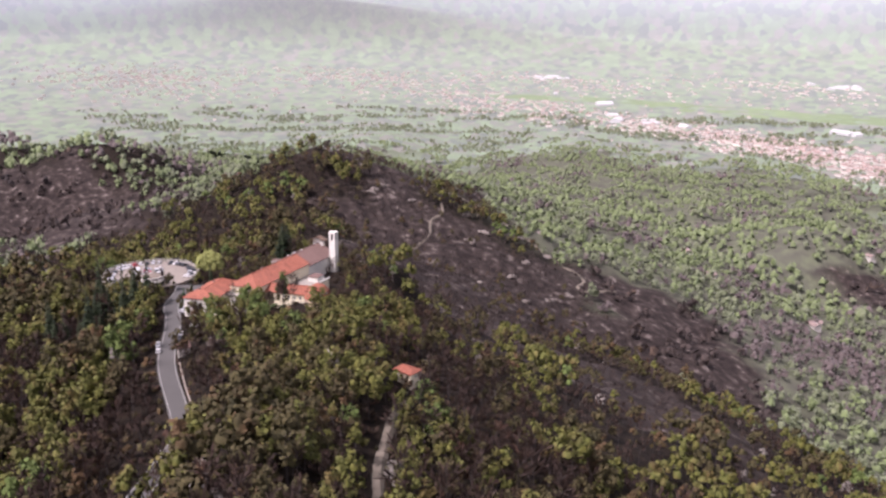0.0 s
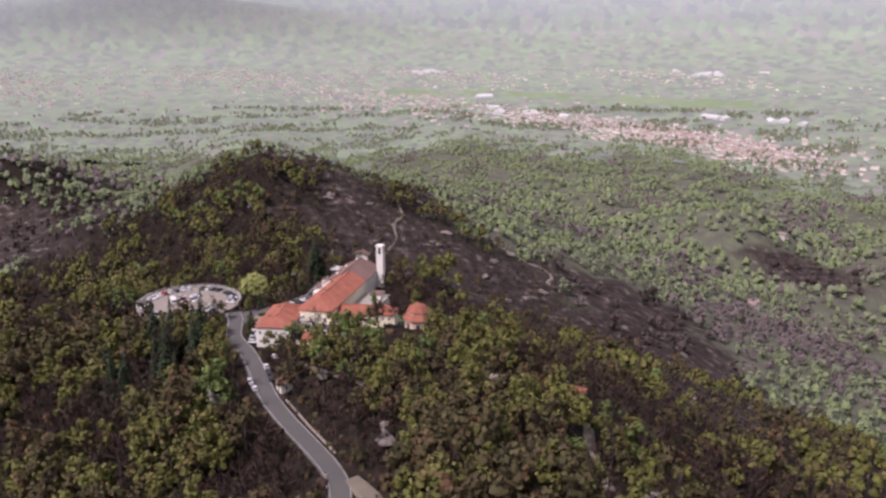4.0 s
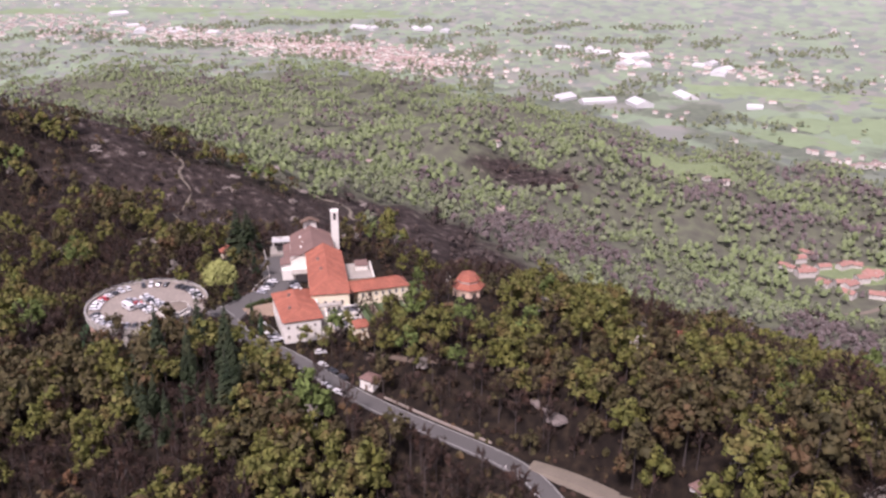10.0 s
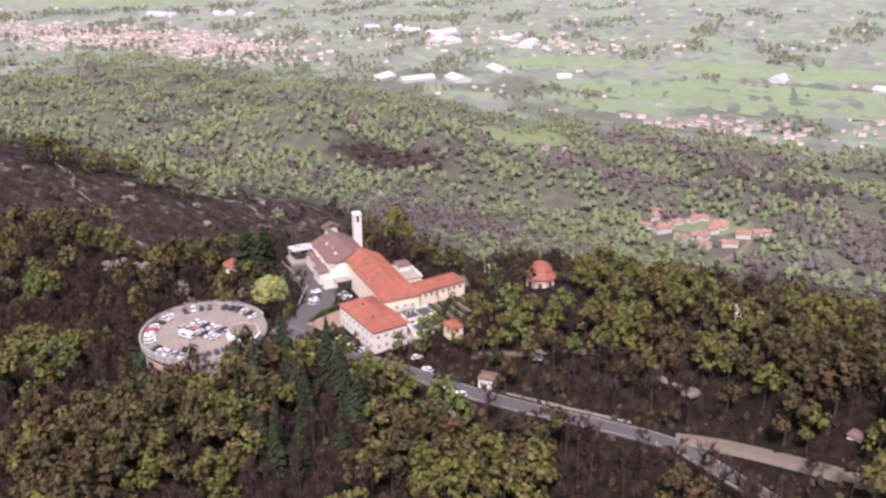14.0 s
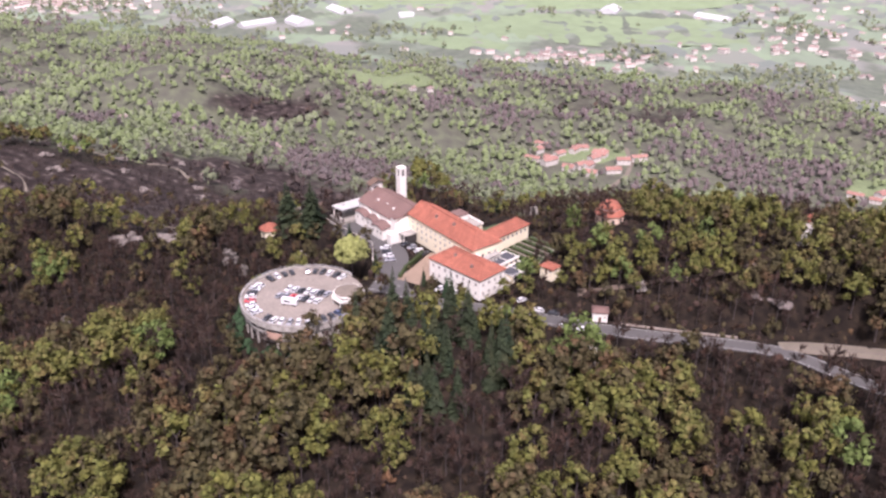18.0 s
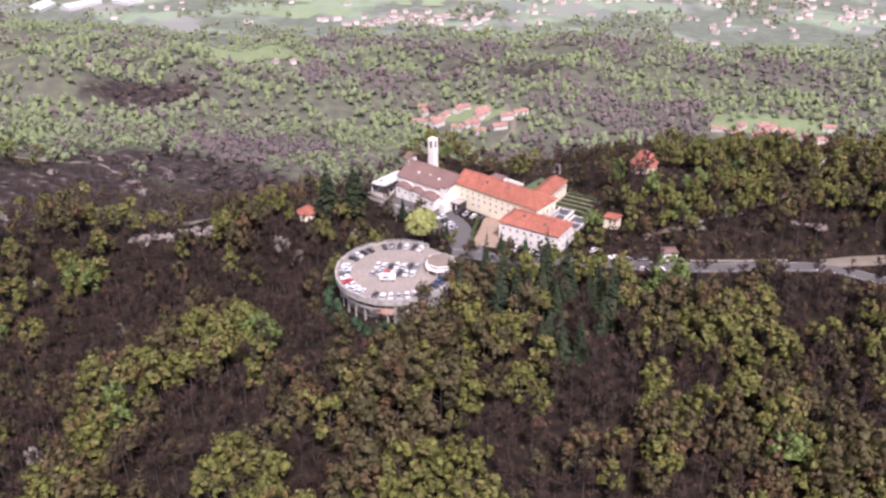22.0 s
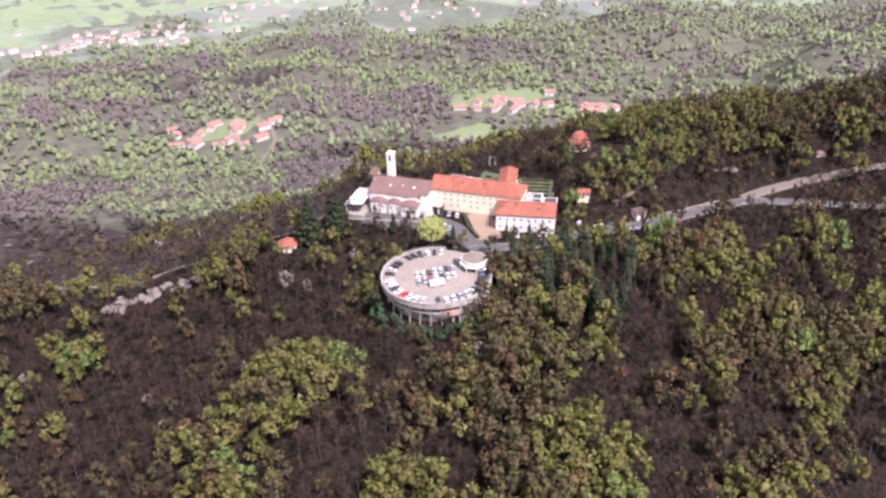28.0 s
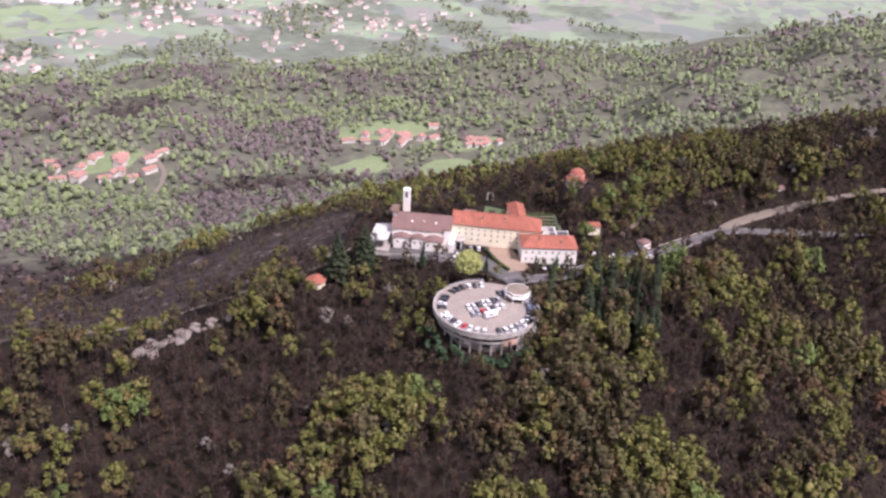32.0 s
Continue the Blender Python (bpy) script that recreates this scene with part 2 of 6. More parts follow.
def near_line(X, Y, pts):
    """Distance from a line of points, and the height of the line there."""
    best, level = np.full(X.shape, 1e9), np.zeros(X.shape)
    for (x0, y0, z0), (x1, y1, z1) in zip(pts, pts[1:]):
        dx, dy = x1 - x0, y1 - y0
        k = np.clip(((X - x0) * dx + (Y - y0) * dy) / (dx * dx + dy * dy), 0, 1)
        d = np.hypot(X - x0 - k * dx, Y - y0 - k * dy)
        level = np.where(d < best, z0 + k * (z1 - z0), level)
        best = np.minimum(best, d)
    return best, level


def waves(X, Y, size, seed):
    """Smooth uneven noise, about -1 to 1, with swells of the given size."""
    rng = np.random.RandomState(seed)
    out = np.zeros(np.shape(X))
    for k in range(7):
        a, p = rng.uniform(0, 2 * np.pi), rng.uniform(0, 2 * np.pi)
        s = size * rng.uniform(0.6, 1.7)
        out = out + np.sin((X * np.cos(a) + Y * np.sin(a)) * 2 * np.pi / s + p + 1.5 * np.sin((X * np.sin(a) - Y * np.cos(a)) * 3.1 / s))
    return out / 3.6


def local(X, Y):
    """Along and across the convent's long axis."""
    dx, dy = X - CONVENT_O[0], Y - CONVENT_O[1]
    return dx * CONVENT_U[0] + dy * CONVENT_U[1], dx * CONVENT_V[0] + dy * CONVENT_V[1]


def smooth(d, a, b):
    k = np.clip((d - a) / (b - a), 0, 1)
    return k * k * (3 - 2 * k)


def land(X, Y):
    """Height of the bare ground."""
    X, Y = np.asarray(X, float), np.asarray(Y, float)
    r = np.hypot(X + 100, Y - 150)
    base = -390 + 235 * np.exp(-((r / 900) ** 2))
    top = np.exp((base + 390) / 10)
    for pts, slope, width in RIDGES:
        d, crest = np.full(X.shape, 1e9), None
        z = np.full(X.shape, -1e3)
        for p, q in zip(pts, pts[1:]):
            d, c = near_line(X, Y, [p, q])
            z = np.maximum(z, c - slope * (np.sqrt(d * d + width * width) - width))
        top = top + np.exp((z + 390) / 10)
    z = 10 * np.log(top) - 390
    rough = smooth(np.hypot(X - 60, Y - 30), 60, 300)
    z = z + waves(X, Y, 55, 3) * (0.8 + 1.8 * rough) + (waves(X, Y, 210, 4) * 19 + waves(X, Y, 480, 5) * 24) * rough * smooth(np.hypot(X - 60, Y - 30), 520, 1000) * np.clip((z + 392) / 60, 0, 1)
    for x, y, level, r in ((190, 900, -279, 110), (615, 805, -294, 120), (715, 705, -294, 75)):
        z = z + (level - z) * (1 - smooth(np.hypot(X - x, Y - y), r, 2.4 * r))
    a, b = local(X, Y)
    out = np.maximum(np.maximum(-14 - a, a - 89), np.maximum(-20 - b, b - 46))
    out = np.where(b > -4, np.maximum(out, (a - 84) * 1.5), out)
    out = np.where((a < 55) & (b < 0), np.maximum(out, -b - 9), out)
    z = z + (-1.8 - 0.02 * np.clip(-a, 0, 40) - z) * (1 - smooth(out, 0, 16))
    z = z + (-8.8 - z) * (1 - smooth(np.hypot(X - DECK[0], Y - DECK[1]), DECK_R - 6, DECK_R + 8)) * (1 - smooth(Y - 0.3 * X, 0, 25))
    z = z + (-2.0 - z) * (1 - smooth(np.hypot(X - DECK[0], Y - DECK[1]), DECK_R - 1, DECK_R + 8)) * smooth(Y - 0.3 * X, 0, 25)
    for pts, half in ((TRACK, 3.5), (ROAD, 4.5), (YARD, 6.0), (COURT, 5.5)):
        d, level = near_line(X, Y, pts)
        z = z + (level - 0.25 - z) * (1 - smooth(d, half, half + 9))
    return z


EYE0 = np.array([100.0, -200.0, 150.0])


def bend(p):
    """The far plain drawn together behind 2.6 km, along the lines of sight from the middle of the flight, so that it ends 4.4 km off."""
    p = np.asarray(p, float)
    d = np.linalg.norm(p - EYE0, axis=-1)
    e = np.where(d > 2600, 2600 + 1800 * (1 - np.exp(-(np.maximum(d, 2600) - 2600) / 2600)), d)
    return EYE0 + (p - EYE0) * (e / d)[..., None]


def mesh_object(name, verts, faces, mat, parent=None, smooth_shade=False):
    me = bpy.data.meshes.new(name)
    me.from_pydata([tuple(v) for v in verts], [], [tuple(f) for f in faces])
    me.materials.append(mat)
    if smooth_shade:
        me.polygons.foreach_set("use_smooth", [True] * len(me.polygons))
    ob = new(name, me)
    ob.parent = parent
    return ob


def burnt(X, Y):
    """1 where the fire went, 0 elsewhere."""
    w = waves(X, Y, 90, 8) * 0.22 + waves(X, Y, 30, 9) * 0.1
    out = np.zeros(np.shape(X))
    for x, y, rx, ry, a in ((-190, 310, 190, 88, 33), (-320, 285, 62, 42, 10), (-440, 282, 60, 48, 0), (-415, 340, 45, 110, -8), (-70, 210, 190, 90, -10), (80, 250, 120, 70, -25), (-690, 0, 260, 115, 12), (-110, 450, 130, 75, -10), (300, 700, 160, 50, -15), (-246, 923, 90, 50, 0), (296, 1219, 150, 60, 0)):
        c, s = math.cos(radians(a)), math.sin(radians(a))
        u, v = ((X - x) * c + (Y - y) * s) / rx, (-(X - x) * s + (Y - y) * c) / ry
        out = np.maximum(out, 1 - smooth(np.hypot(u, v) + w, 0.75, 1.05))
    return out


# ---- ground: one sheet to the horizon ----
def ground_material(name, glow=0.0, field_scale=0.010):
    m = bpy.data.materials.new(name)
    m.use_nodes = True
    t = m.node_tree
    b = t.nodes["Principled BSDF"]
    b.inputs["Roughness"].default_value = 0.95
    b.inputs["Specular IOR Level"].default_value = 0.1
    geo = t.nodes.new("ShaderNodeNewGeometry")

    def noise_at(scale, detail=4):
        n = t.nodes.new("ShaderNodeTexNoise")
        n.inputs["Scale"].default_value, n.inputs["Detail"].default_value = scale, detail
        t.links.new(geo.outputs["Position"], n.inputs["Vector"])
        return n.outputs[0]

    def mixed(f, a, c):
        n = t.nodes.new("ShaderNodeMixRGB")
        t.links.new(f, n.inputs[0])
        t.links.new(a, n.inputs[1])
        t.links.new(c, n.inputs[2])
        return n.outputs[0]

    # near floor: litter colour darkened to paint in the shade between trees
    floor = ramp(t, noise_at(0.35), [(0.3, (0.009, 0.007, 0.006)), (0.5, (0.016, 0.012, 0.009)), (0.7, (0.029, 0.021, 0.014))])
    ash = ramp(t, noise_at(0.12, 6), [(0.3, (0.018, 0.014, 0.013)), (0.5, (0.034, 0.026, 0.023)), (0.61, (0.058, 0.045, 0.039)), (0.69, (0.15, 0.125, 0.11))])
    # far floor: green undergrowth, its colour lightened to imitate haze
    under = ramp(t, noise_at(0.06), [(0.3, (0.078, 0.075, 0.060)), (0.5, (0.096, 0.098, 0.070)), (0.7, (0.118, 0.128, 0.080))])
    cells = t.nodes.new("ShaderNodeTexVoronoi")
    cells.inputs["Scale"].default_value = field_scale
    t.links.new(geo.outputs["Position"], cells.inputs["Vector"])
    sep = t.nodes.new("ShaderNodeSeparateColor")
    t.links.new(cells.outputs["Color"], sep.inputs[0])
    fields = ramp(t, sep.outputs[0], [(0.0, (0.175, 0.215, 0.15)), (0.3, (0.20, 0.255, 0.165)), (0.5, (0.165, 0.19, 0.145)), (0.7, (0.215, 0.21, 0.185)), (0.85, (0.15, 0.17, 0.145))])
    woods = ramp(t, noise_at(0.006 if not glow else 0.016, 6), [(0.46, (0, 0, 0)), (0.56, (0.9, 0.9, 0.9) if not glow else (0.14, 0.14, 0.14))])
    wood_colour = ramp(t, noise_at(0.05), [(0.3, (0.085, 0.10, 0.075)), (0.7, (0.14, 0.155, 0.115))])
    plain = mixed(woods, fields, wood_colour)
    fire, flat, haze_floor = (t.nodes.new("ShaderNodeAttribute") for _ in range(3))
    fire.attribute_name, flat.attribute_name, haze_floor.attribute_name = "burnt", "plain", "undergrowth"
    col = mixed(flat.outputs["Fac"], mixed(fire.outputs["Fac"], mixed(haze_floor.outputs["Fac"], floor, under), ash), plain)
    t.links.new(col, b.inputs["Base Color"])
    bp = t.nodes.new("ShaderNodeBump")
    bp.inputs["Strength"].default_value, bp.inputs["Distance"].default_value = 0.5, 0.6
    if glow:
        # emission in place of haze, rising with distance
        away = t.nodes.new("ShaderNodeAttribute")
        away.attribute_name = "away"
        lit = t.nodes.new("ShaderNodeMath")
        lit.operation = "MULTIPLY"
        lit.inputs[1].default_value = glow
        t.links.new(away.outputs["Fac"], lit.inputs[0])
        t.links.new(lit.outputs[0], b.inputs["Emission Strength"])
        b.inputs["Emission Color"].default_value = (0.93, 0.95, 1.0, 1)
    t.links.new(noise_at(0.5), bp.inputs["Height"])
    t.links.new(bp.outputs[0], b.inputs["Normal"])
    return m


def graded(n, near, far, power):
    s = np.linspace(-1, 1, n)
    return near * s + (far - near) * np.sign(s) * np.abs(s) ** power


gx, gy = graded(291, 650, 40000, 9) + 40, graded(291, 650, 40000, 9) + 60
GX, GY = np.meshgrid(gx, gy)
GZ = land(GX, GY)
pts = bend(np.stack([GX, GY, GZ], -1)).reshape(-1, 3)
n = len(gx)
i = np.arange(n * (n - 1)).reshape(n - 1, n)[:, :-1].ravel()
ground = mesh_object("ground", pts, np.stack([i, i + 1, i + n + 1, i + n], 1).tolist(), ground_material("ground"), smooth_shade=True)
# the undergrowth mask also carries the haze-lightened floor, by distance
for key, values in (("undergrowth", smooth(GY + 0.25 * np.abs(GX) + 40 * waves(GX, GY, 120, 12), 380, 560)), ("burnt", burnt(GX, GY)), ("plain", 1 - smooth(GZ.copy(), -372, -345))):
    at = ground.data.attributes.new(key, "FLOAT", "POINT")
    at.data.foreach_set("value", values.ravel().astype(np.float32))
tagged(ground, "wooded hillside with burnt slopes and a wide green plain", "ground", kind="structure")

def far_level(X, Y):
    """Height of the backdrop's plain, that climbs a little towards the horizon."""
    r = np.hypot(X - EYE0[0], Y - EYE0[1])
    return land(X, Y) + 14 * smooth(r, 2700, 3000) - 2 + 0.004 * (r - 2700) + 0.052 * np.clip(r - 14000, 0, None)


# far plain behind 2.7 km: a backdrop over the ground sheet, its haze imitated by a glow
turns, reach = np.radians(np.linspace(-75, 105, 181)), 2700 * (60000 / 2700) ** np.linspace(0, 1, 60)
TH, RR = np.meshgrid(turns, reach)
FX, FY = EYE0[0] - RR * np.sin(TH), EYE0[1] + RR * np.cos(TH)
FZ = far_level(FX, FY)
HILL = np.exp(-(((FX + 15000) / 5000) ** 2) - ((FY - 5500) / 2600) ** 2)
FZ = FZ + 420 * HILL + 500 * np.exp(-(((RR - 30000) / 9000) ** 2)) * (0.5 + 0.5 * np.sin(TH * 7))
n = len(turns)
i = np.arange(n * (len(reach) - 1)).reshape(len(reach) - 1, n)[:, :-1].ravel()
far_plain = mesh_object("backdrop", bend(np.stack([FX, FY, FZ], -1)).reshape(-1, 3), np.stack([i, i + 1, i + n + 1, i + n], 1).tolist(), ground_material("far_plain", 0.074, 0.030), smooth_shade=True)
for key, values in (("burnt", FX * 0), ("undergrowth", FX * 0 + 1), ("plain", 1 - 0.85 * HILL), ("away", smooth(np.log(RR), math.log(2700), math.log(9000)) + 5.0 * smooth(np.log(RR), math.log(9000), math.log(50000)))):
    at = far_plain.data.attributes.new(key, "FLOAT", "POINT")
    at.data.foreach_set("value", values.ravel().astype(np.float32))
tagged(far_plain, "hazy pale plain fading towards the horizon", "backdrop", kind="structure")


# ---- building helpers ----
def part(name, bm, mat, parent=None, label="", smooth_shade=False):
    """Links a bmesh as one mesh object under a thing or a part."""
    bmesh.ops.recalc_face_normals(bm, faces=bm.faces)
    me = bpy.data.meshes.new(name)
    bm.to_mesh(me)
    bm.free()
    me.materials.append(mat)
    if smooth_shade:
        me.polygons.foreach_set("use_smooth", [True] * len(me.polygons))
    ob = new(name, me)
    ob.parent = parent
    if label:
        tagged(ob, label)
    return ob


def thing(name, x, y, z, turn=0.0, label="", category="", group="", kind=""):
    """An Empty at the base of a thing."""
    ob = new(name)
    ob.matrix_basis = pose(x, y, z, 0, 0, turn)
    return tagged(ob, label, category, group, kind)


def box(bm, x0, x1, y0, y1, z0, z1):
    v = [bm.verts.new(p) for p in ((x0, y0, z0), (x1, y0, z0), (x1, y1, z0), (x0, y1, z0), (x0, y0, z1), (x1, y0, z1), (x1, y1, z1), (x0, y1, z1))]
    for f in ((3, 2, 1, 0), (4, 5, 6, 7), (0, 1, 5, 4), (1, 2, 6, 5), (2, 3, 7, 6), (3, 0, 4, 7)):
        bm.faces.new([v[k] for k in f])
    return v


def boxed(*size):
    bm = bmesh.new()
    box(bm, *size)
    return bm


def prism(points, z0, z1, z1s=None):
    """A solid on a ground plan; z1s: a height for each point of its top."""
    bm = bmesh.new()
    low = [bm.verts.new((x, y, z0)) for x, y in points]
    high = [bm.verts.new((x, y, z1s[k] if z1s else z1)) for k, (x, y) in enumerate(points)]
    bm.faces.new(low[::-1])
    bm.faces.new(high)
    for k in range(len(points)):
        j = (k + 1) % len(points)
        bm.faces.new((low[k], low[j], high[j], high[k]))
    return bm


def slab(corners, thick=0.3):
    """A thin sloping plate under four or more corners."""
    bm = bmesh.new()
    high = [bm.verts.new(c) for c in corners]
    low = [bm.verts.new((c[0], c[1], c[2] - thick)) for c in corners]
    bm.faces.new(high)
    bm.faces.new(low[::-1])
    for k in range(len(corners)):
        j = (k + 1) % len(corners)
        bm.faces.new((high[j], high[k], low[k], low[j]))
    return bm


def gable_roof(parent, x0, x1, y0, y1, eave, ridge, mat, over=0.6, hip0=0.0, hip1=0.0, ridge_y=None, tile=True):
    """Two slopes with the ridge along x; hip0 and hip1 draw its ends in. Each slope carries rows of tiles."""
    yr = (y0 + y1) / 2 if ridge_y is None else ridge_y
    x0, x1, y0, y1 = x0 - over, x1 + over, y0 - over, y1 + over
    a, b = (x0 + hip0, yr, ridge), (x1 - hip1, yr, ridge)
    c = [(x0, y0, eave), (x1, y0, eave), (x1, y1, eave), (x0, y1, eave)]
    faces = [[c[0], c[1], b, a], [c[2], c[3], a, b]]
    if hip0:
        faces.append([c[3], c[0], a])
    if hip1:
        faces.append([c[1], c[2], b])
    for f in faces:
        part("roof_slope", slab(f, 0.28), mat, parent)
    if tile:
        for f in faces[:2]:
            tile_rows(f, mat, parent)
    bm = bmesh.new()
    box(bm, a[0], b[0], yr - 0.22, yr + 0.22, ridge - 0.08, ridge + 0.16)
    part("ridge_cap", bm, mat, parent)


def tile_rows(f, mat, parent, step=0.9):
    """Raised courses of tile running up one slope, joined as one part."""
    p0, p1, p2, p3 = [Vector(v) for v in f]
    n = (p1 - p0).cross(p3 - p0).normalized()
    if n.z < 0:
        n = -n
    count = max(2, int((p1 - p0).length / step))
    verts, faces = [], []
    for k in range(count):
        u = (k + 0.5) / count
        lo, hi = p0.lerp(p1, u), p3.lerp(p2, u)
        side = (p1 - p0).normalized() * 0.2
        base = len(verts)
        lift = 0.10 + 0.03 * random.random()
        for q in (lo, hi):
            verts += [q - side + n * 0.005, q + n * lift, q + side + n * 0.005]
        faces += [(base, base + 1, base + 4, base + 3), (base + 1, base + 2, base + 5, base + 4), (base, base + 2, base + 1), (base + 3, base + 4, base + 5)]
    ob = mesh_object("tile_relief", verts, faces, mat, parent)
    return tagged(ob, kind="stuff")


def window(parent, x, y, z, w, h, face, mat=None, arched=False):
    """A window in a wall that faces -y, +y, -x or +x: frame, recess and pane."""
    q = {"-y": pose(x, y, z), "+y": pose(x, y, z, 0, 0, 180), "-x": pose(x, y, z, 0, 0, -90), "+x": pose(x, y, z, 0, 0, 90)}[face]
    bm = bmesh.new()
    for b in ((-w / 2 - 0.12, w / 2 + 0.12, -0.07, 0.02, -0.16, 0.0), (-w / 2 - 0.12, w / 2 + 0.12, -0.05, 0.02, h, h + 0.12), (-w / 2 - 0.12, -w / 2, -0.05, 0.02, 0, h), (w / 2, w / 2 + 0.12, -0.05, 0.02, 0, h)):
        box(bm, *b)
    bm.transform(q)
    frame_ob = part("window", bm, M["white"], parent)
    bm = boxed(-w / 2, w / 2, -0.03, 0.02, 0, h)
    bm.transform(q)
    part("pane", bm, mat or M["dark"], frame_ob)
    return frame_ob


def strip(name, pts, half, lift, mat, label, category, shift=0.0, kind="structure"):
    """A ribbon along a line of points, with a skirt into the ground."""
    fine = []
    for p, q in zip(pts, pts[1:]):
        m = max(1, int(math.dist(p, q) / 3))
        fine += [Vector(p).lerp(Vector(q), k / m) for k in range(m)]
    fine.append(Vector(pts[-1]))
    for _ in range(6):
        fine = [fine[0]] + [(fine[k - 1] + 2 * fine[k] + fine[k + 1]) / 4 for k in range(1, len(fine) - 1)] + [fine[-1]]
    verts, faces = [], []
    for k, p in enumerate(fine):
        d = fine[min(k + 1, len(fine) - 1)] - fine[max(k - 1, 0)]
        s = Vector((d.y, -d.x, 0)).normalized()
        c = p + s * shift
        verts += [c - s * (half + 1.1) + Vector((0, 0, lift - 1.3)), c - s * half + Vector((0, 0, lift)), c + s * half + Vector((0, 0, lift)), c + s * (half + 1.1) + Vector((0, 0, lift - 1.3))]
        if k:
            b = 4 * k
            faces += [(b - 4 + j, b - 3 + j, b + 1 + j, b + j) for j in range(3)]
    return tagged(mesh_object(name, verts, faces, mat), label, category, kind=kind)


# ---- road, side track and yard ----
strip("road", ROAD, 3.4, 0.0, M["asphalt"], "grey asphalt road winding along the wooded ridge", "road")
strip("road_edge_line", ROAD, 0.09, 0.02, M["line"], "faded white edge line on the asphalt road", "road marking", 3.0)
strip("road_edge_line", ROAD, 0.09, 0.02, M["line"], "faded white edge line on the asphalt road", "road marking", -3.0)
strip("side_track", TRACK, 2.4, 0.01, M["gravel"], "pale gravel track that forks from the road", "track")
strip("yard", YARD, 5.8, -0.02, M["asphalt"], "grey paved yard in front of the church", "yard")
strip("courtyard", COURT, 5.6, 0.02, material("paving_brown", (0.23, 0.165, 0.115), 0.95, 1.2, 0.15, 0.2, 0.2), "brown paved court between the convent and its wing", "courtyard")

# ---- convent and church ----
UANGLE = math.degrees(math.atan2(CONVENT_U[1], CONVENT_U[0]))
GROUND_Z = -2.2


def at_convent(name, label, category):
    return thing(name, CONVENT_O[0], CONVENT_O[1], GROUND_Z, UANGLE, label, category)


def at_church(name, label, category):
    return thing(name, CONVENT_O[0] + 0.2, CONVENT_O[1] + 0.2, GROUND_Z, UANGLE - 8.2, label, category)


G = -GROUND_Z  # heights over the deck become heights over the building's ground

def arched(x0, x1, z0, z1, rise, y0, y1):
    """A wall across x from y0 to y1, its top drawn up into a shallow arch."""
    bm = bmesh.new()
    line = [(x0, z0)] + [(x0 + (x1 - x0) * k / 10, z1 + rise * math.sin(math.pi * k / 10)) for k in range(11)] + [(x1, z0)]
    front, back = [bm.verts.new((x, y0, z)) for x, z in line], [bm.verts.new((x, y1, z)) for x, z in line]
    bm.faces.new(front)
    bm.faces.new(back[::-1])
    for k in range(len(line)):
        j = (k + 1) % len(line)
        bm.faces.new((front[k], back[k], back[j], front[j]))
    return bm


church = at_church("church", "cream church with a brown tiled gable roof and side chapels", "church")
part("nave_wall", prism([(0, 0), (29, 0), (29, 18), (0, 18)], -2, 6.4 + G), M["white"], church)
for x in (0.0, 28.6):
    bm = bmesh.new()
    v = [bm.verts.new(p) for p in ((x, 0, 6.4 + G), (x, 18, 6.4 + G), (x, 9, 11.2 + G), (x + 0.4, 0, 6.4 + G), (x + 0.4, 18, 6.4 + G), (x + 0.4, 9, 11.2 + G))]
    for f in ((0, 1, 2), (5, 4, 3), (0, 3, 4, 1), (1, 4, 5, 2), (2, 5, 3, 0)):
        bm.faces.new([v[k] for k in f])
    part("gable_wall", bm, M["white"], church)
gable_roof(church, 0, 29, 0, 18, 6.4 + G, 11.4 + G, M["roof_brown"], 0.5)
for k, (x0, x1) in enumerate(((1.5, 9.5), (10.5, 16.5), (17.5, 25.8))):
    out = -3.2 if k < 2 else -4.8
    part("chapel_wall", arched(x0, x1, -2, 2.5 + G, 0.9, out, 0), M["white"], church)
    bm = bmesh.new()
    rows = []
    for j in range(11):
        u, lift = j / 10, math.sin(math.pi * j / 10)
        x = x0 - 0.3 + (x1 - x0 + 0.6) * u
        rows.append([bm.verts.new(p) for p in ((x, out - 0.4, 2.52 + G + 0.95 * lift), (x, -0.5, 3.4 + G + 1.2 * lift), (x, -0.5, 3.65 + G + 1.2 * lift), (x, out - 0.4, 2.77 + G + 0.95 * lift))])
    for p, q in zip(rows, rows[1:]):
        for j in range(4):
            bm.faces.new((p[j], p[(j + 1) % 4], q[(j + 1) % 4], q[j]))
    bm.faces.new(rows[0])
    bm.faces.new(rows[-1][::-1])
    part("chapel_roof", bm, M["roof_brown"], church, "curved brown roof of a side chapel")
    part("parapet", arched(x0 - 0.2, x1 + 0.2, 3.0 + G, 4.1 + G, 1.3, -0.55, -0.05), M["white"], church, "white curved parapet")
    for j in range(2 if k < 2 else 3):
        window(church, x0 + (x1 - x0) * (j + 0.5) / (2 if k < 2 else 3), out - 0.02, 0.2 + G, 0.9, 1.3, "-y", M["pane"])

part("end_block", boxed(26.0, 29.3, -0.7, 6.3, -2, 7.9 + G), M["white"], church, "tall white end block of the nave")
part("end_block_roof", boxed(25.8, 29.5, -0.9, 6.4, 7.9 + G, 8.15 + G), M["roof_brown"], church)
tower = at_church("bell_tower", "tall whitewashed bell tower with arched openings and a flat top", "tower")
part("shaft", boxed(2.5, 5.8, 18.3, 21.6, -3, 14.9 + G), M["white"], tower)
bm = bmesh.new()
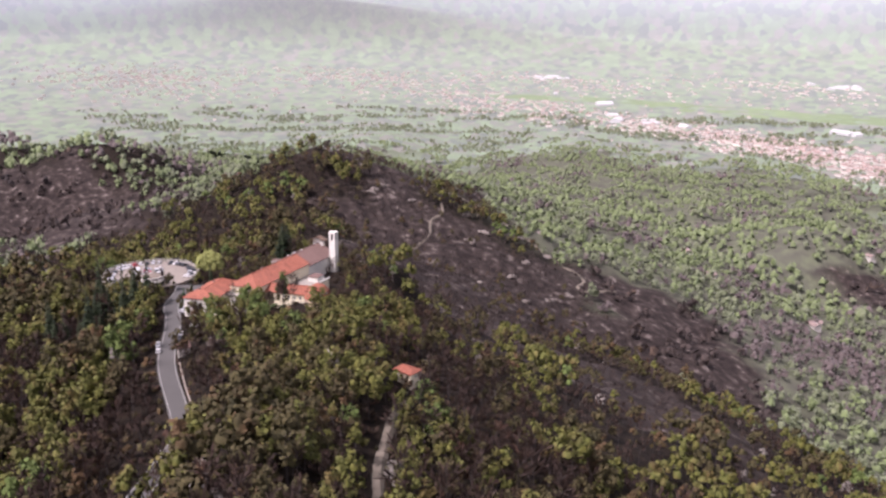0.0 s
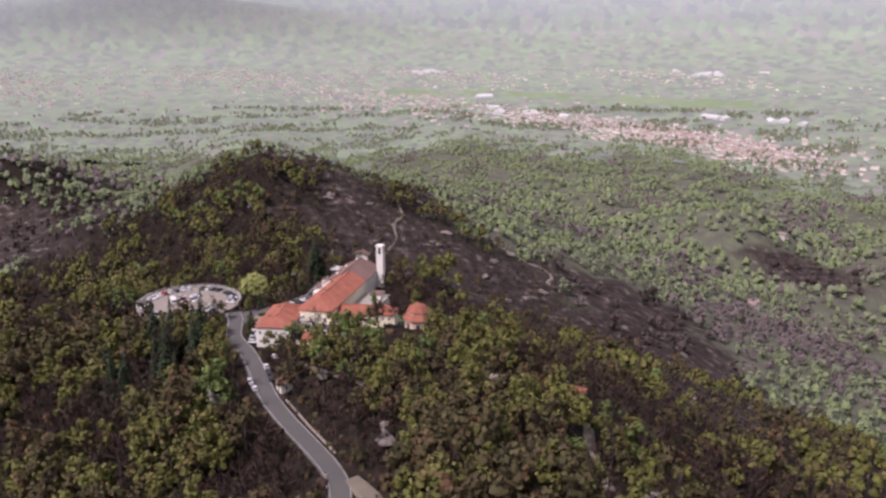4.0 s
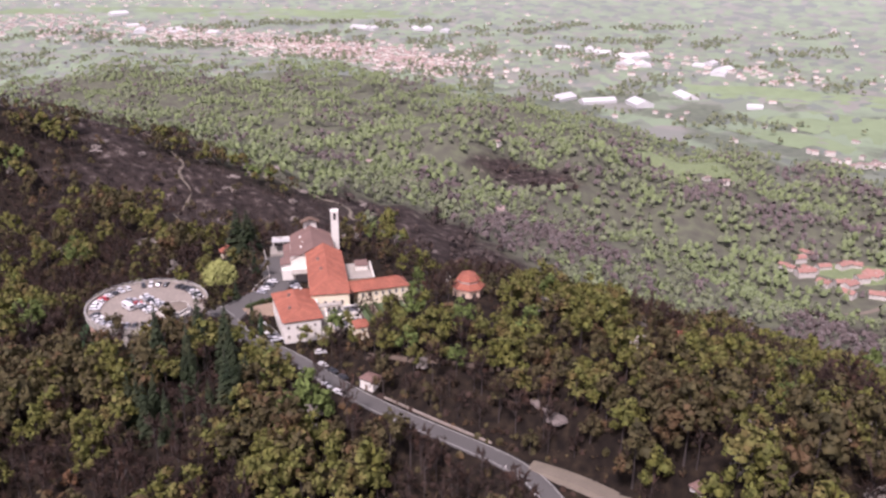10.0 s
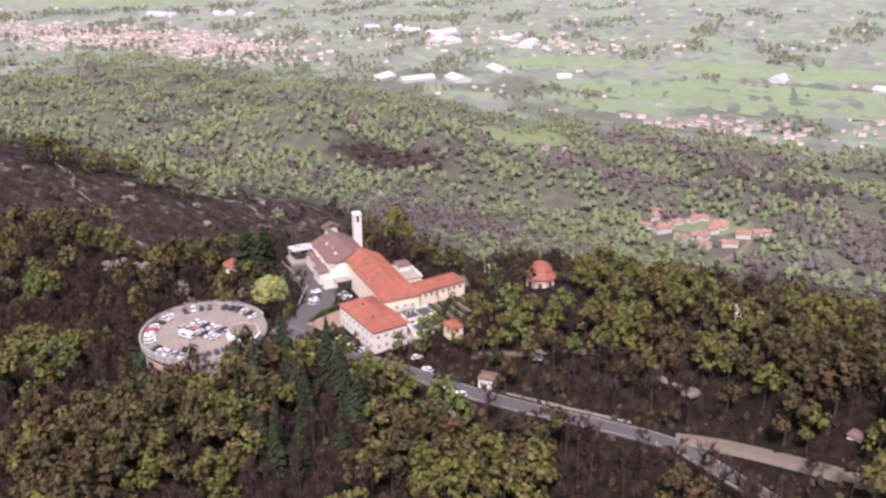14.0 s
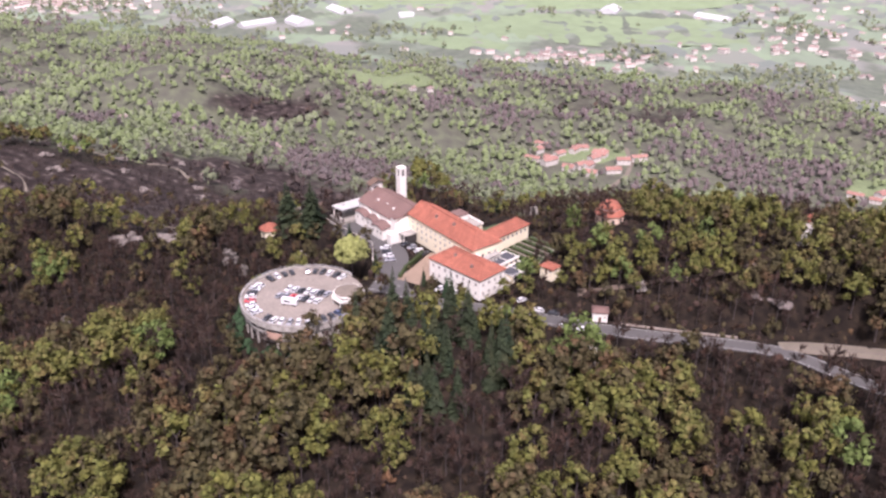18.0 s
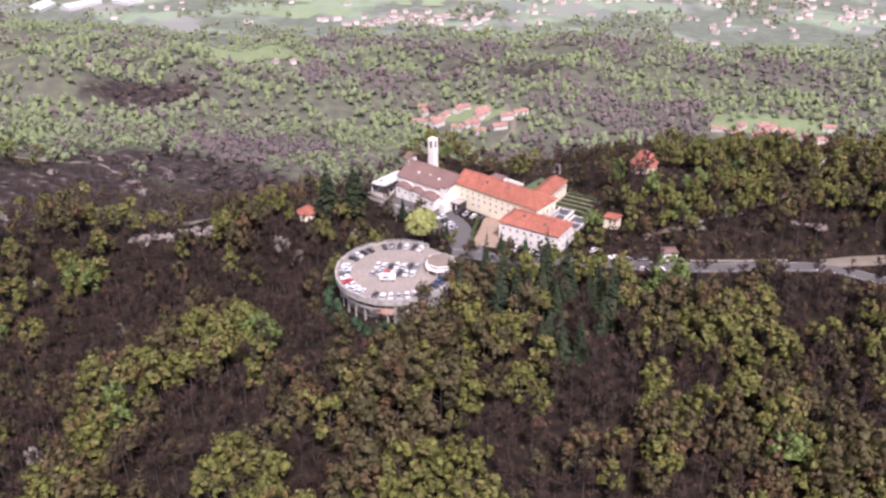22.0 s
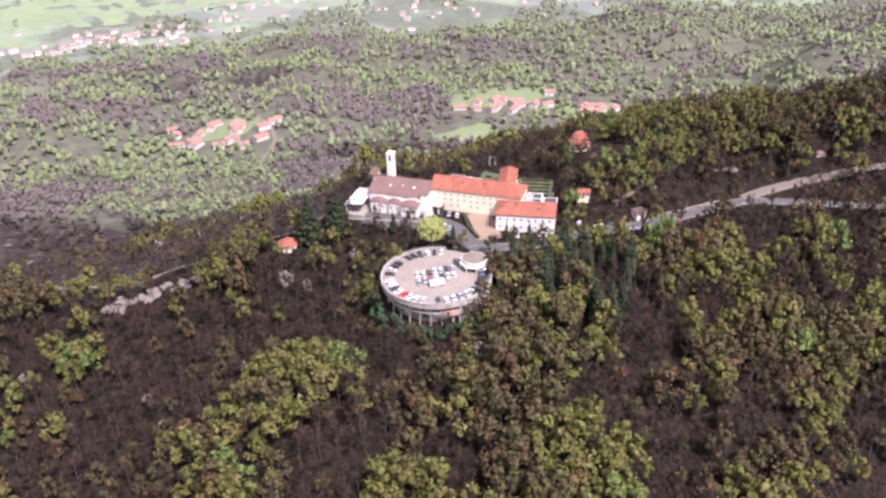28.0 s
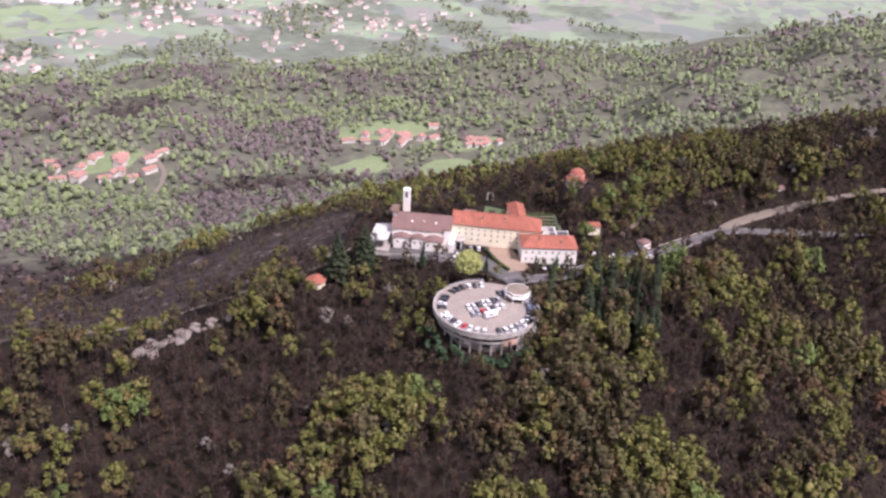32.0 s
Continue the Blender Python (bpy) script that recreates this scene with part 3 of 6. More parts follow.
for x in (2.5, 4.8):
    for y in (18.3, 20.6):
        box(bm, x, x + 1.0, y, y + 1.0, 14.9 + G, 18.2 + G)
part("belfry_piers", bm, M["white"], tower)
# solid dark block imitates the shade inside the open belfry
part("bell_chamber", boxed(2.8, 5.5, 18.6, 21.3, 14.9 + G, 18.0 + G), M["dark"], tower)
part("cap", boxed(2.4, 5.9, 18.2, 21.7, 18.2 + G, 19.2 + G), M["white"], tower)
part("bell", prism([(4.2 + 0.6 * math.cos(a), 20.05 + 0.6 * math.sin(a)) for a in np.linspace(0, 2 * math.pi, 9)[:-1]], 15.4 + G, 16.6 + G), M["wood"], tower)

convent = at_church("convent", "long cream convent with red tiled roof and rows of small windows", "convent")
part("wall", prism([(29.2, 6), (73, 6), (73, 20.4), (29.2, 20.4)], -3, 9.0 + G), M["plaster"], convent)
gable_roof(convent, 29.2, 73, 6, 20.4, 9.0 + G, 13.0 + G, M["roof_red"], 0.5, hip1=7)
for k in range(10):
    for z in (1.2, 4.0, 6.6):
        if not (z < 2 and k % 3 == 1):
            window(convent, 33 + k * 3.2, 5.98, z + G - 0.4, 0.75, 1.1 if z < 6 else 0.85, "-y", M["pane"])
for k in range(4):
    for z in (1.4, 4.6):
        window(convent, 73.02, 8 + k * 3.2, z + G - 0.4, 1.0, 1.7, "+x")
rear = at_church("rear_annex", "low pale annex with a grey-brown flat roof behind the convent", "annex")
part("wall", boxed(31, 47, 20.5, 32.5, -3, 3.2 + G), M["plaster"], rear)
part("roof_sheet", boxed(30.7, 47.3, 20.6, 32.8, 3.2 + G, 3.5 + G), M["concrete"], rear, "grey-brown weathered flat roof")
part("parapet", boxed(30.6, 47.4, 32.5, 32.9, 3.5 + G, 4.1 + G), M["white"], rear)
part("roof_room", boxed(33, 39, 26, 31, 3.5 + G, 5.6 + G), M["white"], rear)
part("room_roof", boxed(32.7, 39.3, 25.7, 31.3, 5.6 + G, 5.85 + G), M["roof_brown"], rear)
for k in range(5):
    window(rear, 47.02, 22 + k * 2.2, 0.6 + G, 0.9, 1.3, "+x", M["pane"])
wing = at_convent("front_wing", "off-white two-storey wing with a red hipped tile roof", "building")
part("wall", prism([(63, -17.5), (89.5, -17.5), (89.5, -4), (75.5, -4), (75.5, -2.2), (63, -2.2)], -3, 7.0 + G), M["white"], wing)
gable_roof(wing, 63, 89.5, -17.5, -3.5, 7.0 + G, 9.9 + G, M["roof_red"], 0.5, hip0=5, hip1=5)
for k in range(8):
    for z in (0.6, 4.2):
        window(wing, 65 + k * 3.2, -17.52, z + G - 0.4, 0.85, 1.25, "-y", M["pane"])
for k in range(4):
    for z in (0.6, 4.2):
        window(wing, 89.52, -15.8 + k * 3.2, z + G - 0.4, 0.85, 1.25, "+x", M["pane"])
east = at_convent("east_wing", "low cream wing with a red tiled roof beside the garden", "building")
part("wall", prism([(60.5, 15), (68.5, 15), (68.5, 35.5), (60.5, 35.5)], -3, 5.9 + G), M["plaster"], east)


def turned_roof(parent, x0, x1, y0, y1, eave, ridge, mat, over, hip1=0.0):
    """Two slopes with the ridge along y."""
    xr = (x0 + x1) / 2
    x0, x1, y1 = x0 - over, x1 + over, y1 + over
    a, b = (xr, y0, ridge), (xr, y1 - hip1, ridge)
    faces = [[(x0, y1, eave), (x0, y0, eave), a, b], [(x1, y0, eave), (x1, y1, eave), b, a]]
    if hip1:
        faces.append([(x1, y1, eave), (x0, y1, eave), b])
    for f in faces:
        part("roof_slope", slab(f, 0.28), mat, parent)
    for f in faces[:2]:
        tile_rows(f, mat, parent)
    part("ridge_cap", boxed(xr - 0.22, xr + 0.22, a[1], b[1], ridge - 0.08, ridge + 0.16), mat, parent)


turned_roof(east, 60.5, 68.5, 6, 35.5, 5.9 + G, 8.7 + G, M["roof_red"], 0.5, 3.5)
for k in range(7):
    window(east, 68.52, 17 + k * 2.7, 3.3 + G, 0.9, 1.4, "+x")


# ---- parking deck ----
def ring(r0, r1, z0, z1, a0=0.0, a1=360.0, n=72):
    """A curved wall or plate round the origin."""
    bm = bmesh.new()
    full = abs(a1 - a0) >= 360
    angles = [radians(a0 + (a1 - a0) * k / n) for k in range(n if full else n + 1)]
    rows = [[bm.verts.new((r * math.cos(a), r * math.sin(a), z)) for r, z in ((r0, z0), (r1, z0), (r1, z1), (r0, z1))] for a in angles]
    for k in range(len(rows) if full else len(rows) - 1):
        p, q = rows[k], rows[(k + 1) % len(rows)]
        for j in range(4):
            bm.faces.new((p[j], p[(j + 1) % 4], q[(j + 1) % 4], q[j]))
    if not full:
        bm.faces.new(rows[0])
        bm.faces.new(rows[-1][::-1])
    return bm


deck = thing("parking_deck", DECK[0], DECK[1], 0, 0, "round concrete parking deck on pillars over the slope", "parking deck")
part("floor_slab", prism([(DECK_R * math.cos(a), DECK_R * math.sin(a)) for a in np.linspace(0, 2 * math.pi, 73)[:-1]], -0.9, 0.0), M["deck_floor"], deck)
part("parapet", ring(DECK_R - 0.25, DECK_R + 0.25, -1.3, 0.95, 48, 358, 100), M["concrete_pale"], deck, "weathered pale concrete parapet")
part("coping", ring(DECK_R - 0.4, DECK_R + 0.4, 0.95, 1.1, 48, 358, 100), M["concrete_pale"], deck)
part("lower_floor", ring(13, DECK_R - 0.9, -4.4, -4.0, 150, 345, 60), M["concrete"], deck)
part("lower_wall", ring(DECK_R - 3.6, DECK_R - 3.2, -12, -0.9, 140, 350, 60), M["stone"], deck, "rough stone wall under the deck")
part("lower_parapet", ring(DECK_R - 1.1, DECK_R - 0.85, -4.4, -3.3, 165, 345, 60), M["concrete_pale"], deck)
panel_pink = material("faded_pink_panel", (0.42, 0.27, 0.20), 0.9, 1.5, 0.3, 0.15, 0.1)
for k in range(15):
    a = radians(172 + k * 12)
    c = boxed(-0.28, 0.28, -0.28, 0.28, -12, -0.9)
    c.transform(pose((DECK_R - 1.3) * math.cos(a), (DECK_R - 1.3) * math.sin(a), 0, 0, 0, math.degrees(a)))
    part("pillar", c, M["concrete_pale"], deck)
    # pink and white panels; the dark ones imitate shade in open bays
    a = radians(178 + k * 12)
    c = boxed(-0.04, 0.04, -1.4, 1.4, -7.4, -5.0) if k % 3 else boxed(-0.04, 0.04, -1.7, 1.7, -3.2, -1.6)
    c.transform(pose((DECK_R - 3.14) * math.cos(a), (DECK_R - 3.14) * math.sin(a), 0, 0, 0, math.degrees(a)))
    part("bay_panel", c, panel_pink if k % 3 == 0 else M["dark"] if k % 3 == 1 else M["white"], deck)
part("undercroft_wall", ring(DECK_R - 0.75, DECK_R - 0.5, -9.5, -1.3, 262, 318, 40), M["concrete_pale"], deck, "pale rendered wall under the deck")
part("undercroft_panel", ring(DECK_R - 0.78, DECK_R - 0.46, -5.6, -3.0, 246, 261.5, 16), panel_pink, deck, "faded pink panel under the deck")
for k in range(7):
    for z in (-3.6, -6.4) if k in (1, 2, 5) else (-3.6,):
        a = radians(267 + k * 6.5)
        c = boxed(-0.03, 0.03, -0.5, 0.5, z, z + 1.3)
        c.transform(pose((DECK_R - 0.49) * math.cos(a), (DECK_R - 0.49) * math.sin(a), 0, 0, 0, math.degrees(a)))
        part("undercroft_window", c, M["dark"], deck)
for k in range(62):
    a = radians(50 + k * 5.0)
    c = boxed(-0.05, 0.05, -0.05, 0.05, 1.1, 1.75)
    c.transform(pose((DECK_R + 0.1) * math.cos(a), (DECK_R + 0.1) * math.sin(a), 0, 0, 0, math.degrees(a)))
    part("rail_post", c, M["metal"], deck)
part("handrail", ring(DECK_R + 0.05, DECK_R + 0.15, 1.7, 1.8, 48, 358, 100), M["metal"], deck)

# round pavilion on the deck
pav = thing("pavilion", 20.5, 3.5, 0, 0, "eight-sided pavilion with a brown roof and white bands", "pavilion")


def octagon(r, turn=22.5, n=8):
    return [(r * math.cos(radians(turn + k * 360 / n)), r * math.sin(radians(turn + k * 360 / n))) for k in range(n)]


def cone(r0, z0, r1, z1, turn=22.5, n=8):
    bm = bmesh.new()
    lo, hi = [bm.verts.new((*p, z0)) for p in octagon(r0, turn, n)], [bm.verts.new((*p, z1)) for p in octagon(r1, turn, n)]
    bm.faces.new(lo[::-1])
    bm.faces.new(hi)
    for k in range(n):
        bm.faces.new((lo[k], lo[(k + 1) % n], hi[(k + 1) % n], hi[k]))
    return bm


roof_tan = material("roof_tan", (0.15, 0.122, 0.095), 0.9, 1.2, 0.15, 0.2, 0.1)
# dark core imitates the shade of the open space below the bands
part("wall", prism(octagon(4.4), -0.1, 2.2), M["dark"], pav)
part("lower_band", prism(octagon(6.3), 2.2, 2.95), M["white"], pav)
part("clerestory", prism(octagon(4.9), 2.95, 3.7), M["dark"], pav, "dark ring of windows")
part("upper_band", prism(octagon(5.6), 3.7, 4.4), M["white"], pav)
part("upper_roof", cone(5.4, 4.4, 0.3, 5.1), roof_tan, pav)
for k in range(8):
    x, y = octagon(5.8)[k]
    part("post", boxed(x - 0.15, x + 0.15, y - 0.15, y + 0.15, 0, 2.2), M["white"], pav)


# ---- small chapels and huts ----
def hut(name, x, y, z, w, d, h, rise, turn, wall, roof, label, category="hut", group=""):
    t = thing(name, x, y, z, turn, label, category, group)
    part("wall", prism([(-w / 2, -d / 2), (w / 2, -d / 2), (w / 2, d / 2), (-w / 2, d / 2)], -2.5, h), wall, t)
    gable_roof(t, -w / 2, w / 2, -d / 2, d / 2, h, h + rise, roof, 0.4, hip0=w * 0.25, hip1=w * 0.25)
    part("door", boxed(-0.5, 0.5, -d / 2 - 0.06, -d / 2, -0.05, min(2.1, h - 0.3)), M["wood"], t)
    window(t, w * 0.3, -d / 2 - 0.01, h * 0.4, 0.6, 0.8, "-y")
    window(t, w / 2 + 0.01, 0, h * 0.4, 0.6, 0.8, "+x")
    return t


chapel = thing("round_chapel", 119.5, 54.5, 11.4, 10, "eight-sided cream chapel with a two-tier red roof", "chapel")
part("wall", prism(octagon(5.6), -4, 5.0), material("plaster_pink", (0.62, 0.46, 0.34), 0.9, 2.0, 0.2, 0.12, 0.05), chapel)
part("cornice", prism(octagon(5.75), 4.5, 5.0), M["white"], chapel)
part("lower_roof", cone(6.3, 5.0, 4.2, 7.0), M["roof_red"], chapel)
part("drum", prism(octagon(4.1), 7.0, 7.7), M["white"], chapel)
part("upper_roof", cone(4.5, 7.7, 3.0, 9.6), M["roof_red"], chapel)
part("roof_cap", cone(3.0, 9.6, 0.3, 10.8), M["roof_red"], chapel)
for k in range(8):
    a = 22.5 + 22.5 + k * 45
    r = 5.6 * math.cos(radians(22.5))
    bm = boxed(-0.7, 0.7, -0.06, 0.06, 1.0, 3.6)
    bm.transform(pose(r * math.cos(radians(a)), r * math.sin(radians(a)), 0, 0, 0, a + 90))
    part("arched_window", bm, M["dark"], chapel)

hut("garden_house", 94.5, 21, 5.9, 5.6, 4.6, 2.6, 1.1, -41, M["plaster"], M["roof_red"], "small cream house with a red roof among trees", "house")
hut("roadside_kiosk", 112, 1.5, -2.4, 5.3, 4.6, 3.9, 0.8, -5, M["white"], M["roof_brown"], "small white roadside kiosk with a brown roof", "kiosk")
hut("shrine", 201, 57.5, 12.6, 7.2, 5.0, 2.9, 1.3, 25, M["plaster"], M["roof_red"], "little shrine with a red roof on the hill path", "shrine", "hill shrines")
hut("shrine", 190.2, 35.5, 15.2, 4.4, 4.0, 6.2, 0.9, 10, M["white"], M["concrete"], "little white shrine on the wooded hill", "shrine", "hill shrines")
hut("shrine", 223.5, -11, 4.0, 4.0, 3.6, 3.6, 1.2, -30, M["white"], M["roof_brown"], "little white shrine beside the side track", "shrine", "hill shrines")
shrine = thing("red_roofed_shrine", -30, 86, -14.6, 10, "eight-sided shrine with a low pinkish red roof below the firs", "shrine")
part("wall", prism(octagon(4.3), -4, 4.4), M["plaster"], shrine)
part("roof", cone(5.2, 4.4, 0.4, 7.2), M["roof_red"], shrine)
part("cornice", prism(octagon(4.6), 3.9, 4.4), M["white"], shrine)
part("door", boxed(-0.6, 0.6, -4.05, -3.9, 0, 2.3), M["wood"], shrine)
for k in range(3):
    a = 180 + k * 45
    bm = boxed(-0.4, 0.4, -0.05, 0.05, 1.2, 2.8)
    bm.transform(pose(3.98 * math.cos(radians(a)), 3.98 * math.sin(radians(a)), 0, 0, 0, a + 90))
    part("window", bm, M["dark"], shrine)


# ---- parked cars ----
def paint(name, colour):
    return material(name, colour, 0.3, 3.0, 0.3, 0.06, 0, metal=0.1)


PAINTS = [paint("paint_white", (0.62, 0.61, 0.60)), paint("paint_dark", (0.035, 0.035, 0.04)), paint("paint_grey", (0.30, 0.30, 0.32)), paint("paint_blue", (0.05, 0.07, 0.14)), paint("paint_red", (0.42, 0.03, 0.04)), paint("paint_silver", (0.55, 0.55, 0.56))]
WORDS = ["white", "black", "grey", "dark blue", "red", "silver"]
tyre, glass = material("tyre", (0.02, 0.02, 0.02), 0.9, 5, 0.5, 0.2, 0), material("car_glass", (0.03, 0.035, 0.04), 0.12, 3, 0.5, 0.1, 0)


def car(k):
    """One parked car: body, cabin glass, roof, wheels and lamps."""
    c = thing("car", 0, 0, -50, 0, WORDS[k] + " car parked on the paved ground", "car", "parked cars")
    bm = bmesh.new()
    rows = [(-2.1, 0.35, 0.62), (-2.05, 0.3, 0.85), (-1.2, 0.25, 0.95), (1.7, 0.25, 0.92), (2.1, 0.32, 0.72)]
    prev = None
    for x, lo, hi in rows:
        v = [bm.verts.new(p) for p in ((x, -0.86, lo), (x, 0.86, lo), (x, 0.86, hi * 0.9), (x, 0.76, hi), (x, -0.76, hi), (x, -0.86, hi * 0.9))]
        if prev:
            for j in range(6):
                bm.faces.new((prev[j], prev[(j + 1) % 6], v[(j + 1) % 6], v[j]))
        else:
            bm.faces.new(v[::-1])
        prev = v
    bm.faces.new(prev)
    body = part("body", bm, PAINTS[k], c)

    def frustum(xa, xb, ya, za, xc, xd, yb, zb):
        bm = bmesh.new()
        lo = [bm.verts.new(p) for p in ((xa, -ya, za), (xb, -ya, za), (xb, ya, za), (xa, ya, za))]
        hi = [bm.verts.new(p) for p in ((xc, -yb, zb), (xd, -yb, zb), (xd, yb, zb), (xc, yb, zb))]
        bm.faces.new(lo[::-1])
        bm.faces.new(hi)
        for j in range(4):
            bm.faces.new((lo[j], lo[(j + 1) % 4], hi[(j + 1) % 4], hi[j]))
        return bm

    part("window_band", frustum(-1.9, 1.0, 0.76, 0.9, -1.5, 0.35, 0.62, 1.38), glass, c)
    part("roof", frustum(-1.52, 0.37, 0.64, 1.37, -1.4, 0.2, 0.55, 1.46), PAINTS[k], c)
    for x in (-1.3, 1.3):
        for y in (-0.8, 0.8):
            w = prism([(0.32 * math.cos(a), 0.32 * math.sin(a)) for a in np.linspace(0, 2 * math.pi, 11)[:-1]], -0.1, 0.1)
            w.transform(pose(x, y, 0.32, 90))
            part("wheel", w, tyre, c)
    for y in (-0.6, 0.6):
        part("headlight", boxed(2.02, 2.1, y - 0.18, y + 0.18, 0.6, 0.74), M["metal"], body)
    return c


CARS = [car(k) for k in range(6)]
parked = []
RING = [0, 1, 0, 1, 1, 1, -1, 1, 1, 0, 1, -1, 0, 5, 1, 0, 4, 0, 0, 5, -1, 1, 0, 0, 2, 0, 0, 2, 1, 1, 3, 1, 2, 0]  # paint of each car round the rim, -1 for a gap
MIDDLE = [2, 0, 2, 5, 4, 1, 5, 0, 1, 5, 0, 1, 0, 2]
for k in range(34):
    a = 52 + k * 9.0
    if a < 352 and RING[k] >= 0:
        parked.append((RING[k], DECK[0] + (DECK_R - 3.4) * math.cos(radians(a)), DECK[1] + (DECK_R - 3.4) * math.sin(radians(a)), 0.0, a + random.uniform(-4, 4)))
for j in range(7):
    for s in (-1, 1):
        parked.append((MIDDLE[2 * j + (s + 1) // 2], DECK[0] - 7.5 + j * 2.5 + 1.2 * s, DECK[1] + 2.0 + s * 2.6 - 0.5 * j, 0.0, 65 + random.uniform(-4, 4)))
parked += [(1 + 2 * (j % 2), 16 + 2.4 * j, 10.5 - 0.6 * j, 0.0, 70) for j in range(3)]
parked += [(1 if j else 0, 90 + 5.5 * j, 4.3 - 1.6 * j, -1.85 - 0.1 * j, -14) for j in range(3)] + [(0, 99 + 6 * j, -6.2 - 0.8 * j, -2.2 - 0.12 * j, -10) for j in range(2)]
parked += [((0, 1, 0, 2, 5)[j], 53 + 2.9 * j, 16.5 - 1.6 * j, -1.2, 50 + random.uniform(-6, 6)) for j in range(5)] + [((1, 2, 0, 1)[j], 36 + 3 * j, 55 - 2.6 * j, -1.7, 50) for j in range(4)] + [((0, 1, 0, 2)[j], 28 + 1.1 * j, 51 - 3.6 * j, -1.6, 20) for j in range(4)] + [(0, 84, 11, -1.6, 40)]
random.seed(5)
used = set()
for k, x, y, z, turn in parked:
    m = pose(x, y, z + 0.01, 0, 0, turn + random.choice((0, 180)))
    if k not in used:
        used.add(k)
        CARS[k].matrix_basis = m
    else:
        copy_thing(CARS[k], m)
van = thing("camper_van", -0.3, -0.6, 0, -12, "white camper van parked in the middle of the deck", "van", "parked cars")
bm = boxed(-3.2, 3.0, -1.1, 1.1, 0.45, 2.7)
bmesh.ops.bevel(bm, geom=bm.edges[:], offset=0.18, segments=1, affect="EDGES")
part("body", bm, PAINTS[0], van)
part("windscreen", boxed(2.96, 3.03, -0.9, 0.9, 1.5, 2.3), glass, van)
part("side_window", boxed(-1.8, 0.4, -1.12, -1.07, 1.5, 2.1), glass, van)
for x in (-2.1, 2.0):
    for y in (-1.0, 1.0):
        w = prism([(0.36 * math.cos(a), 0.36 * math.sin(a)) for a in np.linspace(0, 2 * math.pi, 11)[:-1]], -0.12, 0.12)
        w.transform(pose(x, y, 0.36, 90))
        part("wheel", w, tyre, van)


# ---- trees ----
def leaf_cloud(rng, lobes, count, size):
    """Loose leaf clumps over the skins of a few lobes: vertices and quads, each clump an island."""
    verts, faces = [], []
    weights = np.array([l[3] ** 2 for l in lobes])
    weights = weights / weights.sum()
    for _ in range(count):
        x, y, z, r, flat = lobes[rng.choice(len(lobes), p=weights)]
        d = rng.normal(size=3)
        d /= np.linalg.norm(d)
        if d[2] < -0.35:
            d[2] = -d[2]
        c = np.array((x, y, z)) + d * np.array((r, r, r * flat)) * rng.uniform(0.72, 1.08)
        nrm = d + rng.normal(size=3) * 0.38
        nrm /= np.linalg.norm(nrm)
        u = np.cross(nrm, rng.normal(size=3))
        u /= np.linalg.norm(u)
        v = np.cross(nrm, u)
        s, k = size * rng.uniform(0.6, 1.3), len(verts)
        bulge = nrm * s * 0.35
        verts += [c - u * s + v * s * rng.uniform(-0.5, 0.5), c - v * s * rng.uniform(0.6, 1.0) + bulge * rng.uniform(0, 1), c + u * s, c + v * s * rng.uniform(0.6, 1.0) + bulge * rng.uniform(0, 1)]
        faces.append((k, k + 1, k + 2, k + 3))
    return np.array(verts), faces


def clump(rng, c, r, out):
    """A lumpy tuft of leaves, open below: vertices and quads."""
    verts, faces, n = [], [], 6
    spin = rng.uniform(0, 6.283)
    for z, k in ((-0.3, 1.0), (0.6, 0.78)):
        for j in range(n):
            a = spin + (j + rng.uniform(-0.25, 0.25)) * 6.283 / n
            w = r * rng.uniform(0.68, 1.3)
            verts.append(np.array(c) + np.array((math.cos(a) * k * w, math.sin(a) * k * w, z * r * rng.uniform(0.7, 1.35))))
    verts.append(np.array(c) + np.array((rng.uniform(-0.3, 0.3) * r, rng.uniform(-0.3, 0.3) * r, r * rng.uniform(0.95, 1.35))))
    faces += [(j, (j + 1) % n, n + (j + 1) % n, n + j) for j in range(n)]
    faces += [(n + j, n + j + 1, n + (j + 2) % n, 2 * n) for j in (0, 2, 4)]
    base = len(out[0])
    out[0].extend(verts)
    out[1].extend([tuple(v + base for v in f) for f in faces])


def limb(verts, faces, p, q, r0, r1, n=4):
    p, q = np.array(p, float), np.array(q, float)
    d = (q - p) / np.linalg.norm(q - p)
    u = np.cross(d, (0.3, 0.9, 0.2))
    u /= np.linalg.norm(u)
    v = np.cross(d, u)
    b = len(verts)
    for c, r in ((p, r0), (q, r1)):
        verts += [c + (u * math.cos(a) + v * math.sin(a)) * r for a in np.arange(n) * 2 * math.pi / n]
    faces += [(b + k, b + (k + 1) % n, b + n + (k + 1) % n, b + n + k) for k in range(n)]


def blade(out, c, o, length, width, side):
    """A pointed spray of leaves or twigs from c along o: one bent diamond."""
    k = len(out[0])
    out[0].extend([c, c + o * length * 0.5 + side * width, c + o * length, c + o * length * 0.5 - side * width])
    out[1].append((k, k + 1, k + 2, k + 3))


def unit(v):
    return v / np.linalg.norm(v)


